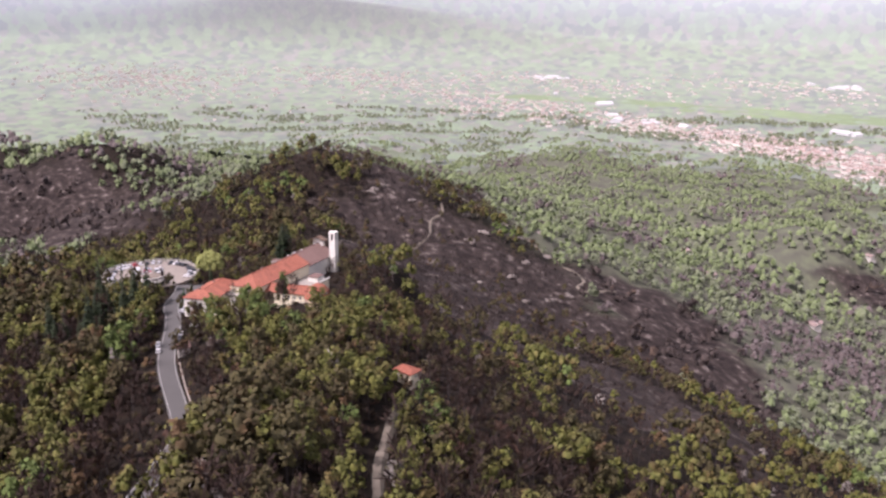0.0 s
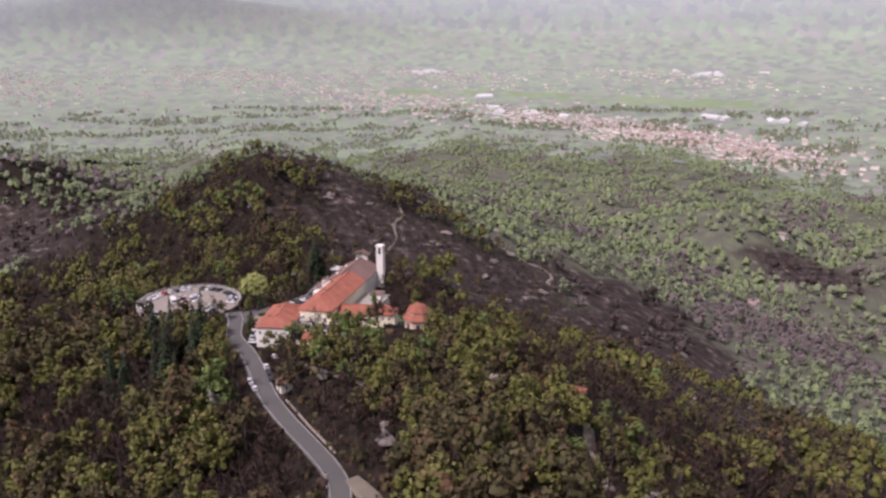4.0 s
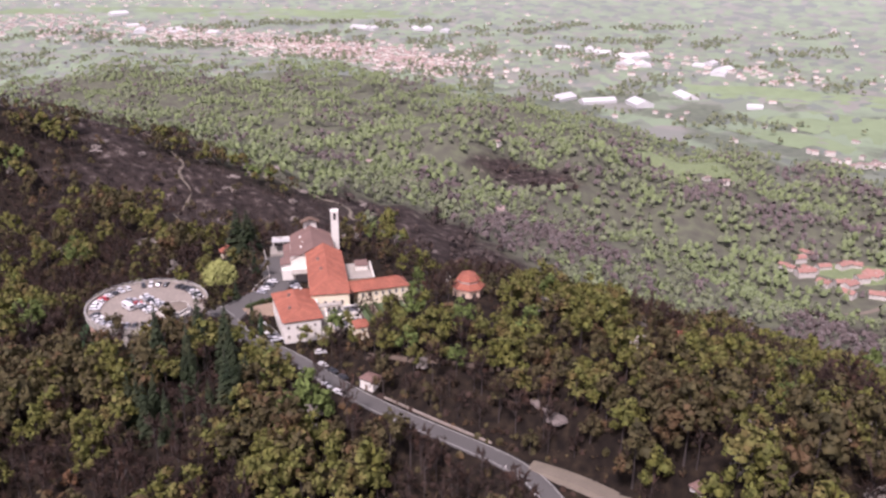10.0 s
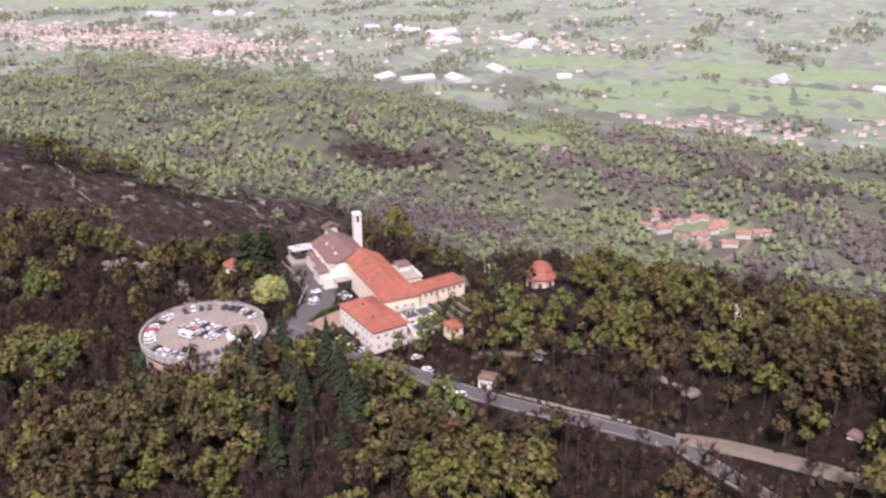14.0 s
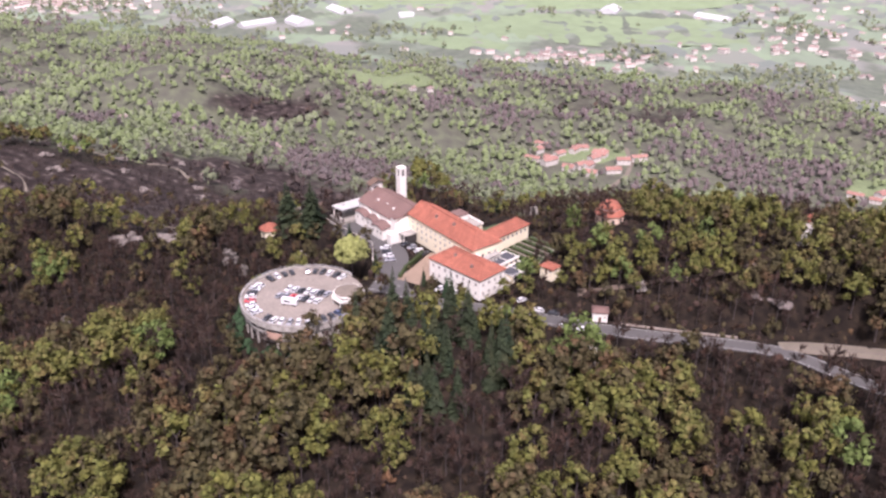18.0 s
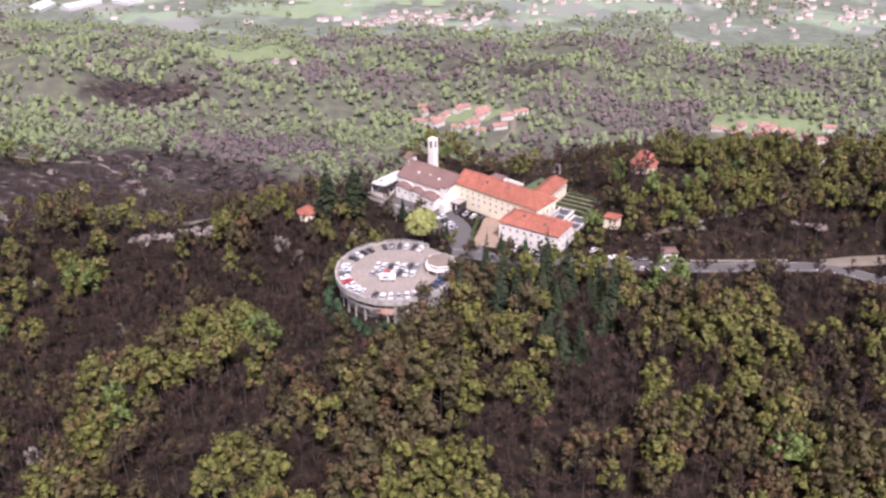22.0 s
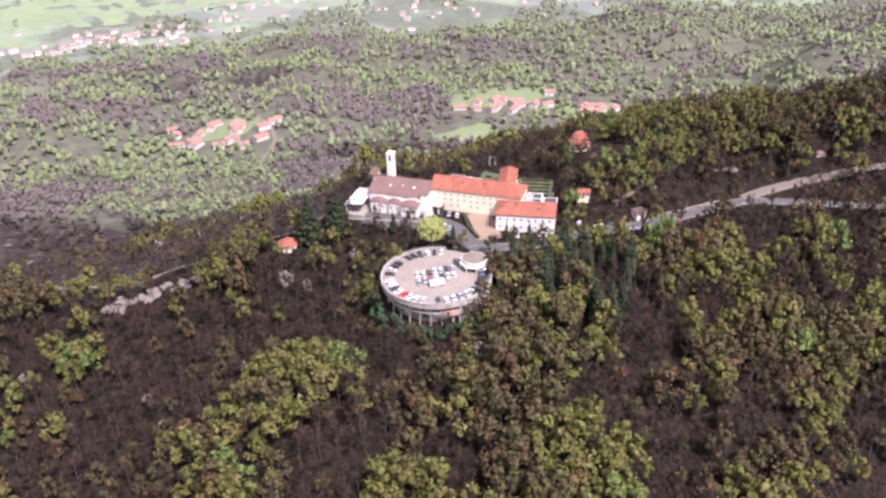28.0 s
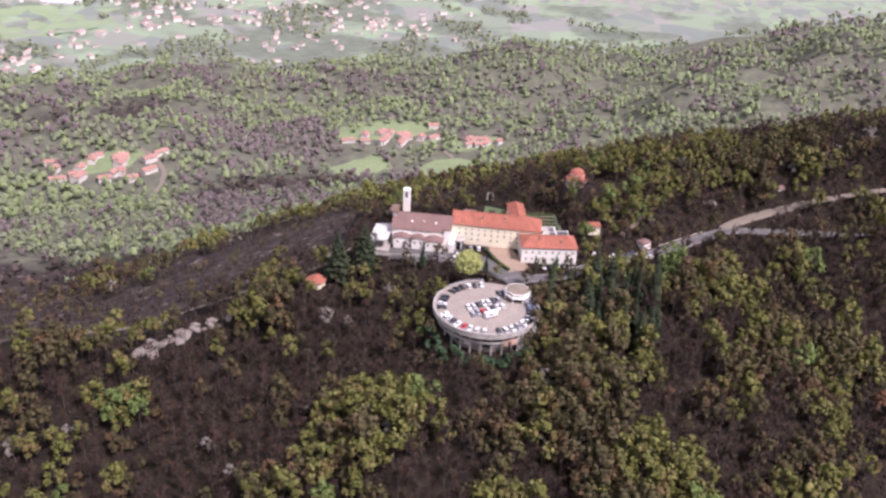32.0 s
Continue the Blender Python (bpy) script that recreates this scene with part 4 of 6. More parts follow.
def conifer_model(rng):
    """A fir: drooping boughs in whorls round the trunk."""
    tv, tf, out = [], [], ([], [])
    limb(tv, tf, (0, 0, -1), (0, 0, 13.2), 0.28, 0.04, 4)
    for w in range(20):
        z = 1.2 + 12.2 * w / 19
        for k in range(22 if w < 14 else 12):
            a, r = rng.uniform(0, 6.283), (14.4 - z) * 0.2 * rng.uniform(0.65, 1.15)
            c = np.array((0.1 * r * math.cos(a), 0.1 * r * math.sin(a), z + rng.uniform(-0.4, 0.4)))
            o = unit(np.array((math.cos(a), math.sin(a), rng.uniform(-0.65, -0.2))))
            blade(out, c, o, r, r * rng.uniform(0.22, 0.42), unit(np.array((-math.sin(a), math.cos(a), rng.uniform(-0.5, 0.5)))))
    return tv, tf, *out


def bare_model(rng, twigs):
    """A tree without leaves: trunk, rising limbs and fans of thin twigs."""
    tv, tf, out = [], [], ([], [])
    h = rng.uniform(10, 14)
    limb(tv, tf, (0, 0, -1), (rng.uniform(-0.4, 0.4), rng.uniform(-0.4, 0.4), h * 0.86), 0.17, 0.04, 4 if twigs > 4 else 3)
    for k in range(9 if twigs > 4 else 6):
        a, z, rise = rng.uniform(0, 6.283), rng.uniform(0.32, 0.8) * h, rng.uniform(0.7, 1.6)
        o = unit(np.array((math.cos(a), math.sin(a), rise)))
        reach = rng.uniform(1.8, 3.6) * (1.15 - z / h * 0.5)
        q = np.array((0, 0, z)) + o * reach
        if twigs > 4 or k < 2:
            limb(tv, tf, (0, 0, z), q, 0.07, 0.025, 3)
        for j in range(twigs):
            d = unit(o + rng.normal(size=3) * 0.55 + np.array((0, 0, 0.3)))
            blade(out, np.array((0, 0, z)) + o * reach * rng.uniform(0.35, 1.0), d, rng.uniform(1.2, 2.8), rng.uniform(0.08, 0.19) if twigs > 4 else rng.uniform(0.2, 0.38), unit(np.cross(d, rng.normal(size=3))))
    return tv, tf, *out


def leafy_model(rng, sprays):
    """A broad-leaved tree: limbs carry rounded lobes, each a tuft covered with loose sprays of young leaves."""
    tv, tf, out = [], [], ([], [])
    h, wide = rng.uniform(11.5, 15.5), rng.uniform(3.0, 4.1)
    limb(tv, tf, (0, 0, -1), (0.1, 0.1, h * 0.62), 0.26, 0.1, 4)
    lobes = [(0.0, 0.0, h * 0.87, rng.uniform(1.3, 1.8))]
    for k in range(rng.randint(8, 11) if sprays > 9 else 7):
        a, u = k * 2.4 + rng.uniform(-0.5, 0.5), rng.uniform(0.36, 0.82)
        r = wide * math.sqrt(max(0.08, 1 - ((u - 0.56) / 0.42) ** 2)) * rng.uniform(0.6, 0.95)
        c = (r * math.cos(a), r * math.sin(a), h * u)
        lobes.append((*c, rng.uniform(1.3, 2.3)))
        if k < 5:
            limb(tv, tf, (0.05, 0.05, h * (u - 0.15)), c, 0.10, 0.03, 3)
    for x, y, z, r in lobes:
        c = np.array((x, y, z))
        clump(rng, c - np.array((0, 0, 0.15 * r)), r * (0.52 if sprays > 9 else 0.75), out)
        for k in range(sprays):
            d = unit(rng.normal(size=3))
            d[2] = -d[2] if d[2] < -0.45 else d[2]
            o = unit(0.3 * d + unit(np.cross(d, rng.normal(size=3))) * rng.uniform(0.5, 1.2) + np.array((0, 0, 0.1)))
            size = rng.uniform(0.65, 1.35) * (1.0 if sprays > 9 else 1.7)
            blade(out, c + d * r * rng.uniform(0.68, 1.0) - o * size * 0.4, o, size, size * rng.uniform(0.32, 0.55), unit(np.cross(o, d) + rng.normal(size=3) * 0.22))
    return tv, tf, *out


def tree_model(seed, kind, near=True):
    """Vertices and faces of trunk and crown for one tree, about 13 m high, on the ground at the origin."""
    rng = np.random.RandomState(seed)
    if kind == "conifer":
        return conifer_model(rng)
    if kind == "bare":
        return bare_model(rng, 11 if near else 4)
    return leafy_model(rng, 20 if near else 4)


MODELS = {kind: [tree_model(100 + s, kind) for s in range(6)] for kind in ("leafy", "bare", "conifer")}


def forest(name, spots, kind, leaf, bark, label):
    """Many trees joined into one object of crowns with trunks."""
    vs, fs, base = [], [], 0
    mats = []
    for x, y, z, s, a, m in spots:
        tv, tf, cv, cf = MODELS[kind][m]
        c, n = math.cos(a), math.sin(a)
        rot = np.array(((c, -n, 0), (n, c, 0), (0, 0, 1))) * s
        for v, f, which in ((np.array(tv), tf, 1), (np.array(cv), cf, 0)):
            vs.append(v @ rot.T + (x, y, z))
            fs.append(np.array(f) + base)
            mats.append(np.full(len(f), which))
            base += len(v)
    if not vs:
        return None
    v, f, w = np.concatenate(vs), np.concatenate(fs), np.concatenate(mats)
    me = bpy.data.meshes.new(name)
    me.vertices.add(len(v))
    me.vertices.foreach_set("co", v.ravel().astype(np.float32))
    me.loops.add(f.size)
    me.loops.foreach_set("vertex_index", f.ravel().astype(np.int32))
    me.polygons.add(len(f))
    me.polygons.foreach_set("loop_start", np.arange(0, f.size, 4, dtype=np.int32))
    me.materials.append(leaf)
    me.materials.append(bark)
    me.polygons.foreach_set("material_index", w.astype(np.int32))
    me.update(calc_edges=True)
    me.validate()
    return tagged(new(name, me), label, "trees", kind="stuff")


def clear_of(X, Y):
    """Where no tree may stand."""
    bad = np.hypot(X - DECK[0], Y - DECK[1]) < DECK_R + 1.5
    for pts, half in ((ROAD, 5.2), (TRACK, 4.5), (YARD, 6.4), (COURT, 6.4)):
        bad |= near_line(X, Y, pts)[0] < half
    a, b = local(X, Y)
    bad |= (a > -12) & (a < 92) & (b > -3.5) & (b < 20)
    bad |= (a > 60) & (a < 92) & (b > -22) & (b < 40)
    bad |= (a > 55) & (a < 66) & (b > -22) & (b < 0)
    bad |= (a > 25) & (a < 75) & (b > 0) & (b < 25)
    bad |= (a > 45) & (a < 62) & (b > 0) & (b < 49)
    bad |= (a > 28) & (a < 54) & (b > 0) & (b < 34)
    bad |= (a > 33) & (a < 66) & (b > -24) & (b < 0)
    road_y = np.interp(X, [p[0] for p in ROAD], [p[1] for p in ROAD])
    bad |= (X > 84) & (X < 262) & (Y < road_y) & (Y > road_y - np.where(X > 165, 12.0, 9.5))
    bad |= (X > 168) & (near_line(X, Y, ROAD)[0] < 6.5)
    bad |= near_line(X, Y, [(213, 52, 0), (224, 41, 0), (240, 32, 0), (255, 24, 0), (275, 18, 0)])[0] < 3.0
    bad |= near_line(X, Y, [(-118, 100, 0), (-104, 103, 0), (-90, 101, 0), (-68, 95, 0)])[0] < 4.5
    for x, y, r in ((119.5, 53, 7.5), (125, 45, 7.5), (132, 42, 6), (129, 35, 5.5), (95, 20.5, 6), (112, 0, 5.5), (202, 55, 5.5), (190.5, 35, 3.6), (222, -14, 6), (-31, 82, 6.5), (17.2, 31.8, 9.5)):
        bad |= np.hypot(X - x, Y - y) < r
    return bad


def scatter(x0, x1, y0, y1, step, seed):
    rng = np.random.RandomState(seed)
    X, Y = np.meshgrid(np.arange(x0, x1, step), np.arange(y0, y1, step))
    X, Y = X + rng.uniform(-0.48, 0.48, X.shape) * step, Y + rng.uniform(-0.48, 0.48, X.shape) * step
    return X.ravel(), Y.ravel(), rng


KINDS = {
    "green": ("leafy", "leaf_green", "bark", "green_woods", "dense yellow-green spring woods on the slopes", "leafy_tree", "yellow-green tree in young leaf on the slope"),
    "olive": ("leafy", "leaf_olive", "bark", "olive_woods", "olive-brown budding woods on the slopes", "budding_tree", "olive-brown budding tree on the slope"),
    "bright": ("leafy", "leaf_bright", "bark", "bright_woods", "fresh bright green trees among the woods", "fresh_green_tree", "fresh bright green tree on the slope"),
    "brown": ("bare", "leaf_brown", "bark", "brown_woods", "bare brown trees with thin twigs", "bare_tree", "bare brown tree with thin twigs"),
    "burnt": ("bare", "leaf_burnt", "bark", "burnt_woods", "scorched dark trees on the burnt slopes", "burnt_tree", "scorched dark tree on the slope"),
    "dark": ("conifer", "leaf_dark", "bark", "conifer_woods", "dark green conifers below the road", "conifer", "dark green conifer below the road"),
    "rust": ("leafy", "leaf_rust", "bark", "rust_woods", "rusty orange-brown trees among the woods", "rusty_tree", "rusty orange-brown tree on the slope"),
    "blossom": ("leafy", "leaf_blossom", "bark_pale", "blossom_trees", "pale blossoming trees scattered in the woods", "blossom_tree", "pale blossoming tree among the woods"),
}


# where the trees are in leaf, and where they are still bare: x, y, reach
IN_LEAF = [(-62, -8, 22), (-84, -12, 12), (-6, -56, 17), (-4, -78, 16), (0, -98, 18), (36, -33, 15), (11, -48, 15), (5, -27, 12), (82, -74, 18), (115, -82, 17), (145, -95, 16), (-102, -40, 13), (-55, -67, 14), (-131, 80, 12), (-62, 80, 12), (44, -54, 8), (118, -40, 16), (134, -28, 9), (82, -12, 9), (102, -26, 9), (118, 22, 13), (163, 14, 11), (187, 20, 18), (185, 40, 18), (217, 34, 20), (211, 0, 13), (229, 58, 13), (248, -3, 14), (147, 75, 14), (126, -64, 14), (-144, 116, 16), (136, 30, 8), (146, 26, 10), (141, 50, 14), (162, 44, 13), (164, 62, 14), (204, 18, 12), (224, 8, 13), (241, -16, 12)]
STILL_BARE = [(66, -56, 15), (78, -50, 10), (97, -60, 10), (150, -70, 13), (-149, 91, 10), (-131, 54, 14), (-100, 17, 14), (-36, 42, 16), (-38, -35, 12), (-114, 45, 26), (40, -84, 14), (-154, 24, 18), (42, -102, 14), (92, -97, 13), (-88, -54, 12), (-27, 7, 14), (167, -30, 13), (148, -28, 7), (152, 3, 9), (172, -3, 9), (-130, 97, 8), (131, 6, 5), (165, -14, 9), (182, -29, 10), (130, 107, 18), (207, 90, 18), (241, 73, 18), (-86, 51, 18)]


def sort_trees(X, Y, rng, size):
    """Which kind of tree stands at each spot."""
    Z, B = land(X, Y), burnt(X, Y)
    patch, tone = waves(X, Y, 62, 21) + 0.4 * waves(X, Y, 23, 22), waves(X, Y, 75, 23) + rng.normal(0, 0.5, X.shape)
    green, bare = np.zeros(X.shape), np.zeros(X.shape)
    for cx, cy, r in IN_LEAF:
        green = np.maximum(green, np.exp(-((np.hypot(X - cx, Y - cy) / r) ** 4)))
    for cx, cy, r in STILL_BARE:
        bare = np.maximum(bare, np.exp(-((np.hypot(X - cx, Y - cy) / r) ** 4)))
    mapped = (X > -210) & (X < 340) & (Y > -170) & (Y < 120)
    leafy_belt = np.where(mapped, 1.0 * green - 0.8 * bare - 0.02, np.where((X < 0) & (Y < 160) & (X > -260), -0.6, np.where(X < -260, -0.05, 0)))
    patch = np.where(mapped, 0.4 * patch, patch)
    groups = {k: [] for k in KINDS}
    for x, y, z, b, p, t, l in zip(X, Y, Z, B, patch, tone, leafy_belt):
        s, a, m, q = size * rng.uniform(0.66, 1.25), rng.uniform(0, 6.283), rng.randint(6), rng.rand()
        s *= 0.55 if np.hypot(x - DECK[0], y - DECK[1]) < DECK_R + 13 and y < 6 and x < 9 else 1.0
        s *= 0.75 if (y > 2 and -20 < x < 240) else 1.12 if y < -8 else 0.95
        if np.hypot((x - 57) / 23, (y + 25) / 22) < 1:
            if q < 0.64:
                groups["dark"].append((x, y, z, s * rng.uniform(1.0, 1.5), a, m))
                continue
        if b > 0.5:
            if q < (0.9 if x > -420 and y < 95 else 0.72):
                groups["burnt"].append((x, y, z, s * 0.8, a, m))
            elif q < (0.96 if x > -420 and y < 95 else 0.8):
                groups["olive"].append((x, y, z, s * 0.7, a, m))
        elif q > 0.99 and b < 0.1 and y < -45:
            groups["rust"].append((x, y, z, s * 0.75, a, m))
        elif q > 0.977:
            groups["blossom"].append((x, y, z, s * 0.7, a, m))
        elif p + l + rng.normal(0, 0.25) > 0.2:
            s *= 1.0 + 0.35 * max(0.0, min(1.0, p + l - 0.2))
            groups["bright" if t > 1.1 or np.hypot(x - 102, y + 22) < 7 else "green" if t > -0.2 else "olive"].append((x, y, z, s, a, m))
        elif q < 0.2:
            groups["olive"].append((x, y, z, s * 0.8, a, m))
        else:
            groups["brown"].append((x, y, z, s * (1.3 if x > 85 and 2 < y < 80 else 1.0), a, m))
    return groups


def single_kind(kind):
    """One tree of each of the six models, as things to be copied."""
    shape, leaf, bark, _, _, name, label = KINDS[kind]
    out = []
    for tv, tf, cv, cf in MODELS[shape]:
        t = thing(name, 0, 0, -60, 0, label, "tree", "trees on the slope")
        mesh_object("trunk", tv, tf, M[bark], t)
        mesh_object("crown", cv, cf, M[leaf], t)
        out.append([t, False])
    return out


X, Y, rng = scatter(-200, 335, -125, 115, 6.3, 11)
keep = ~clear_of(X, Y)
groups = sort_trees(X[keep], Y[keep], rng, 1.12)
near_count = 0
for kind, spots in groups.items():
    rest, models = [], None
    for spot in spots:
        x, y, z, s, a, m = spot
        if -55 < x < 165 and -62 < y < 12 and near_count < 300:
            models = models or single_kind(kind)
            place = pose(x, y, z, 0, 0, math.degrees(a))
            t, used_up = models[m]
            if used_up:
                copy_thing(t, place @ Matrix.Diagonal((s / t.scale.x, s / t.scale.x, s / t.scale.x, 1)))
            else:
                t.matrix_basis = place
                t.scale = (s, s, s)
                models[m][1] = True
            near_count += 1
        else:
            rest.append(spot)
    for t, used_up in models or ():
        if not used_up:
            for o in (*t.children, t):
                bpy.data.objects.remove(o)
    shape, leaf, bark, name, label, _, _ = KINDS[kind]
    forest(name, rest, shape, M[leaf], M[bark], label)
print({k: len(v) for k, v in groups.items()}, near_count)

# middle distance: the same trees with fewer, larger clumps
MODELS = {"leafy": [tree_model(200 + s, "leafy", False) for s in range(6)], "bare": [tree_model(220 + s, "bare", False) for s in range(6)], "conifer": MODELS["conifer"]}
X, Y, rng = scatter(-440, 440, -270, 390, 7.6, 12)
keep = ~((X > -200) & (X < 335) & (Y > -125) & (Y < 115)) & ~clear_of(X, Y) & ((Y > -140) | (rng.rand(len(X)) < 0.35))
for kind, spots in sort_trees(X[keep], Y[keep], rng, 1.08).items():
    shape, leaf, bark, name, label, _, _ = KINDS[kind]
    forest(name, spots, shape, M[leaf], M[bark], label)
MODELS = {kind: [tree_model(100 + s, kind) for s in range(6)] for kind in ("leafy", "bare", "conifer")}


def single_tree(name, x, y, s, kind, model, leaf, bark, label, category="tree", z=None):
    tv, tf, cv, cf = MODELS[kind][model]
    t = thing(name, x, y, float(land(x, y)) if z is None else z, 0, label, category)
    t.scale = s
    mesh_object("trunk", tv, tf, bark, t)
    mesh_object("crown", cv, cf, leaf, t)
    return t


round_tree = thing("round_tree", 17.2, 31.8, -1.6, 0, "round fresh green tree beside the parking deck", "tree")
rng = np.random.RandomState(17)
tv, tf = [], []
limb(tv, tf, (0, 0, -1), (0, 0, 6), 0.4, 0.2, 6)
for k in range(8):
    a = k * 0.785
    limb(tv, tf, (0, 0, 3.5), (3.2 * math.cos(a), 3.2 * math.sin(a), 7.5 + (k % 3)), 0.15, 0.04, 4)
mesh_object("trunk", tv, tf, M["bark"], round_tree)
ball = [(0, 0, 7.9, 6.7, 0.86)]
cv, cf = leaf_cloud(rng, ball, 620, 0.52)
out = (list(cv), list(cf))
for k in range(170):
    d = rng.normal(size=3)
    d /= np.linalg.norm(d)
    d[2] = abs(d[2]) if d[2] < -0.5 else d[2]
    r = 6.5 * rng.uniform(0.65, 1.0)
    clump(rng, (d[0] * r, d[1] * r, 7.9 + d[2] * r * 0.88), rng.uniform(0.7, 1.3), out)
mesh_object("crown", out[0], out[1], leaves("leaf_lime", (0.190, 0.200, 0.066), 0.22), round_tree)
single_tree("tall_fir", -20, 82, (2.9, 2.9, 1.85), "conifer", 1, M["leaf_dark"], M["bark"], "tall dark fir near the church")
single_tree("tall_fir", -8, 76.5, (2.9, 2.9, 1.8), "conifer", 2, M["leaf_dark"], M["bark"], "tall dark fir near the church")
single_tree("tall_fir", 67, 113, (1.0, 1.0, 0.9), "conifer", 3, M["leaf_dark"], M["bark"], "dark fir behind the convent")

for name, x, y, s, kind, model, leaf, label in (
        ("blossom_tree", -42, 61, 0.85, "leafy", 2, "leaf_blossom", "pale grey blossoming tree below the church"),
        ("small_lime_tree", -10.5, 31, 0.5, "leafy", 1, "leaf_bright", "small fresh green tree behind the deck"),
        ("dark_fir", 27, 30, 0.72, "conifer", 4, "leaf_dark", "dark fir beside the round tree"),
        ("olive_tree", 28.5, 24, 0.6, "leafy", 3, "leaf_green", "olive green tree between deck and yard"),
        ("olive_tree", 33, 9.5, 0.75, "leafy", 4, "leaf_olive", "olive green tree beside the road"),
        ("olive_tree", 46, 3, 0.8, "leafy", 5, "leaf_green", "olive green tree beside the road"),
        ("dark_tree", 37.5, -1, (1.9, 1.9, 2.3), "conifer", 0, "leaf_dark", "tall dark evergreen tree between deck and road"),
        ("dark_tree", 25.5, -10.5, (1.5, 1.5, 2.0), "conifer", 3, "leaf_dark", "slim dark evergreen tree before the deck"),
        ("dark_tree", 43, -7, (1.8, 1.8, 2.0), "conifer", 1, "leaf_dark", "tall dark evergreen tree below the road"),
        ("olive_tree", 31.5, -9, 1.6, "leafy", 2, "leaf_olive", "tall olive tree between deck and road"),
        ("olive_tree", 22.5, -13, 1.5, "leafy", 5, "leaf_green", "tall leafy tree below the deck"),
        ("olive_tree", 27, -5.5, 1.75, "leafy", 0, "leaf_olive", "tall olive tree beside the deck"),
        ("olive_tree", 37, -9, 1.65, "leafy", 3, "leaf_olive", "tall olive tree below the road"),
        ("olive_tree", 28, -15, 1.4, "leafy", 4, "leaf_green", "tall leafy tree before the deck"),
        ("olive_tree", 31, 1, 1.3, "leafy", 1, "leaf_olive", "olive tree beside the deck entrance"),
        ("dark_tree", 47, 17, 0.7, "conifer", 2, "leaf_dark", "dark evergreen tree before the front wing"),
        ("dark_tree", 56, 12, 0.75, "conifer", 3, "leaf_shrub", "dark evergreen tree before the front wing"),
        ("olive_tree", 62, 9.5, 0.6, "leafy", 0, "leaf_olive", "olive green tree before the front wing"),
        ("fresh_green_tree", 104, 44, (0.75, 0.75, 1.15), "leafy", 2, "leaf_bright", "slender fresh green tree beside the garden"),
        ("dark_tree", 74, 96, 0.6, "conifer", 1, "leaf_dark", "dark evergreen tree behind the lawn"),
        ("olive_tree", 6, 62, 0.7, "leafy", 1, "leaf_olive", "olive tree below the church yard"),
        ("dark_tree", 12, 58, 0.85, "conifer", 5, "leaf_dark", "dark evergreen tree below the church yard")):
    single_tree(name, x, y, s if isinstance(s, tuple) else (s, s, s), kind, model, M[leaf], M["bark"], label)

# low bushes along the road, the yard and the garden edge
rng = np.random.RandomState(91)
for leaf, label, count in (("leaf_olive", "low olive bushes along the road and yard", 420), ("leaf_brown", "low brown bushes along the road and yard", 380)):
    out = ([], [])
    placed = 0
    while placed < count:
        if rng.rand() < 0.25:
            a, b = rng.uniform(71, 92), rng.uniform(13, 40)
            x, y = CONVENT_O[0] + a * CONVENT_U[0] + b * CONVENT_V[0], CONVENT_O[1] + a * CONVENT_U[1] + b * CONVENT_V[1]
            if a < 87 and b < 38:
                continue
        else:
            x, y = rng.uniform(20, 265), rng.uniform(-75, 80)
        d = min(float(near_line(np.array(x), np.array(y), ROAD)[0]), float(near_line(np.array(x), np.array(y), YARD)[0]) - 1.6, float(near_line(np.array(x), np.array(y), TRACK)[0]) + 0.8, float(near_line(np.array(x), np.array(y), COURT)[0]) - 1.6)
        if rng.rand() > 0.25 and not 4.4 < d < 9.5 or d < 4.4:
            continue
        a, b = local(x, y)
        if (-9 < a < 91 and -5 < b < 21) or (60 < a < 91 and -19 < b < 12) or math.hypot(x - DECK[0], y - DECK[1]) < DECK_R + 1 or math.hypot(x - 112, y - 1.5) < 5:
            continue
        clump(rng, (x, y, float(land(x, y)) + 0.3), rng.uniform(0.6, 1.5), out)
        placed += 1
    tagged(mesh_object("bushes", out[0], out[1], M[leaf]), label, "bushes", kind="stuff")

# brown undergrowth below the bare trees
rng = np.random.RandomState(96)
X, Y, _ = scatter(-190, 300, -115, 110, 4.3, 97)
keep = ~clear_of(X, Y)
X, Y = X[keep], Y[keep]
thicket = ([], [])
for x, y, z in zip(X, Y, land(X, Y)):
    high = rng.uniform(1.4, 3.4)
    for k in range(9):
        a = rng.uniform(0, 6.283)
        d = unit(np.array((math.cos(a), math.sin(a), rng.uniform(0.4, 1.8))))
        blade(thicket, np.array((x + rng.uniform(-0.8, 0.8), y + rng.uniform(-0.8, 0.8), z - 0.2)), d, high * rng.uniform(0.6, 1.1), rng.uniform(0.15, 0.4), unit(np.cross(d, rng.normal(size=3))))
undergrowth_brown = mixed_leaves("undergrowth_brown", [(0.034, 0.023, 0.016), (0.058, 0.035, 0.023), (0.045, 0.034, 0.018), (0.070, 0.039, 0.026)], patch=0.08, spread=0.3)
tagged(mesh_object("undergrowth", thicket[0], thicket[1], undergrowth_brown), "reddish brown undergrowth below the bare trees", "bushes", kind="stuff")

# ---- far woods ----

TUFTS, PLAIN_TUFTS = [], []
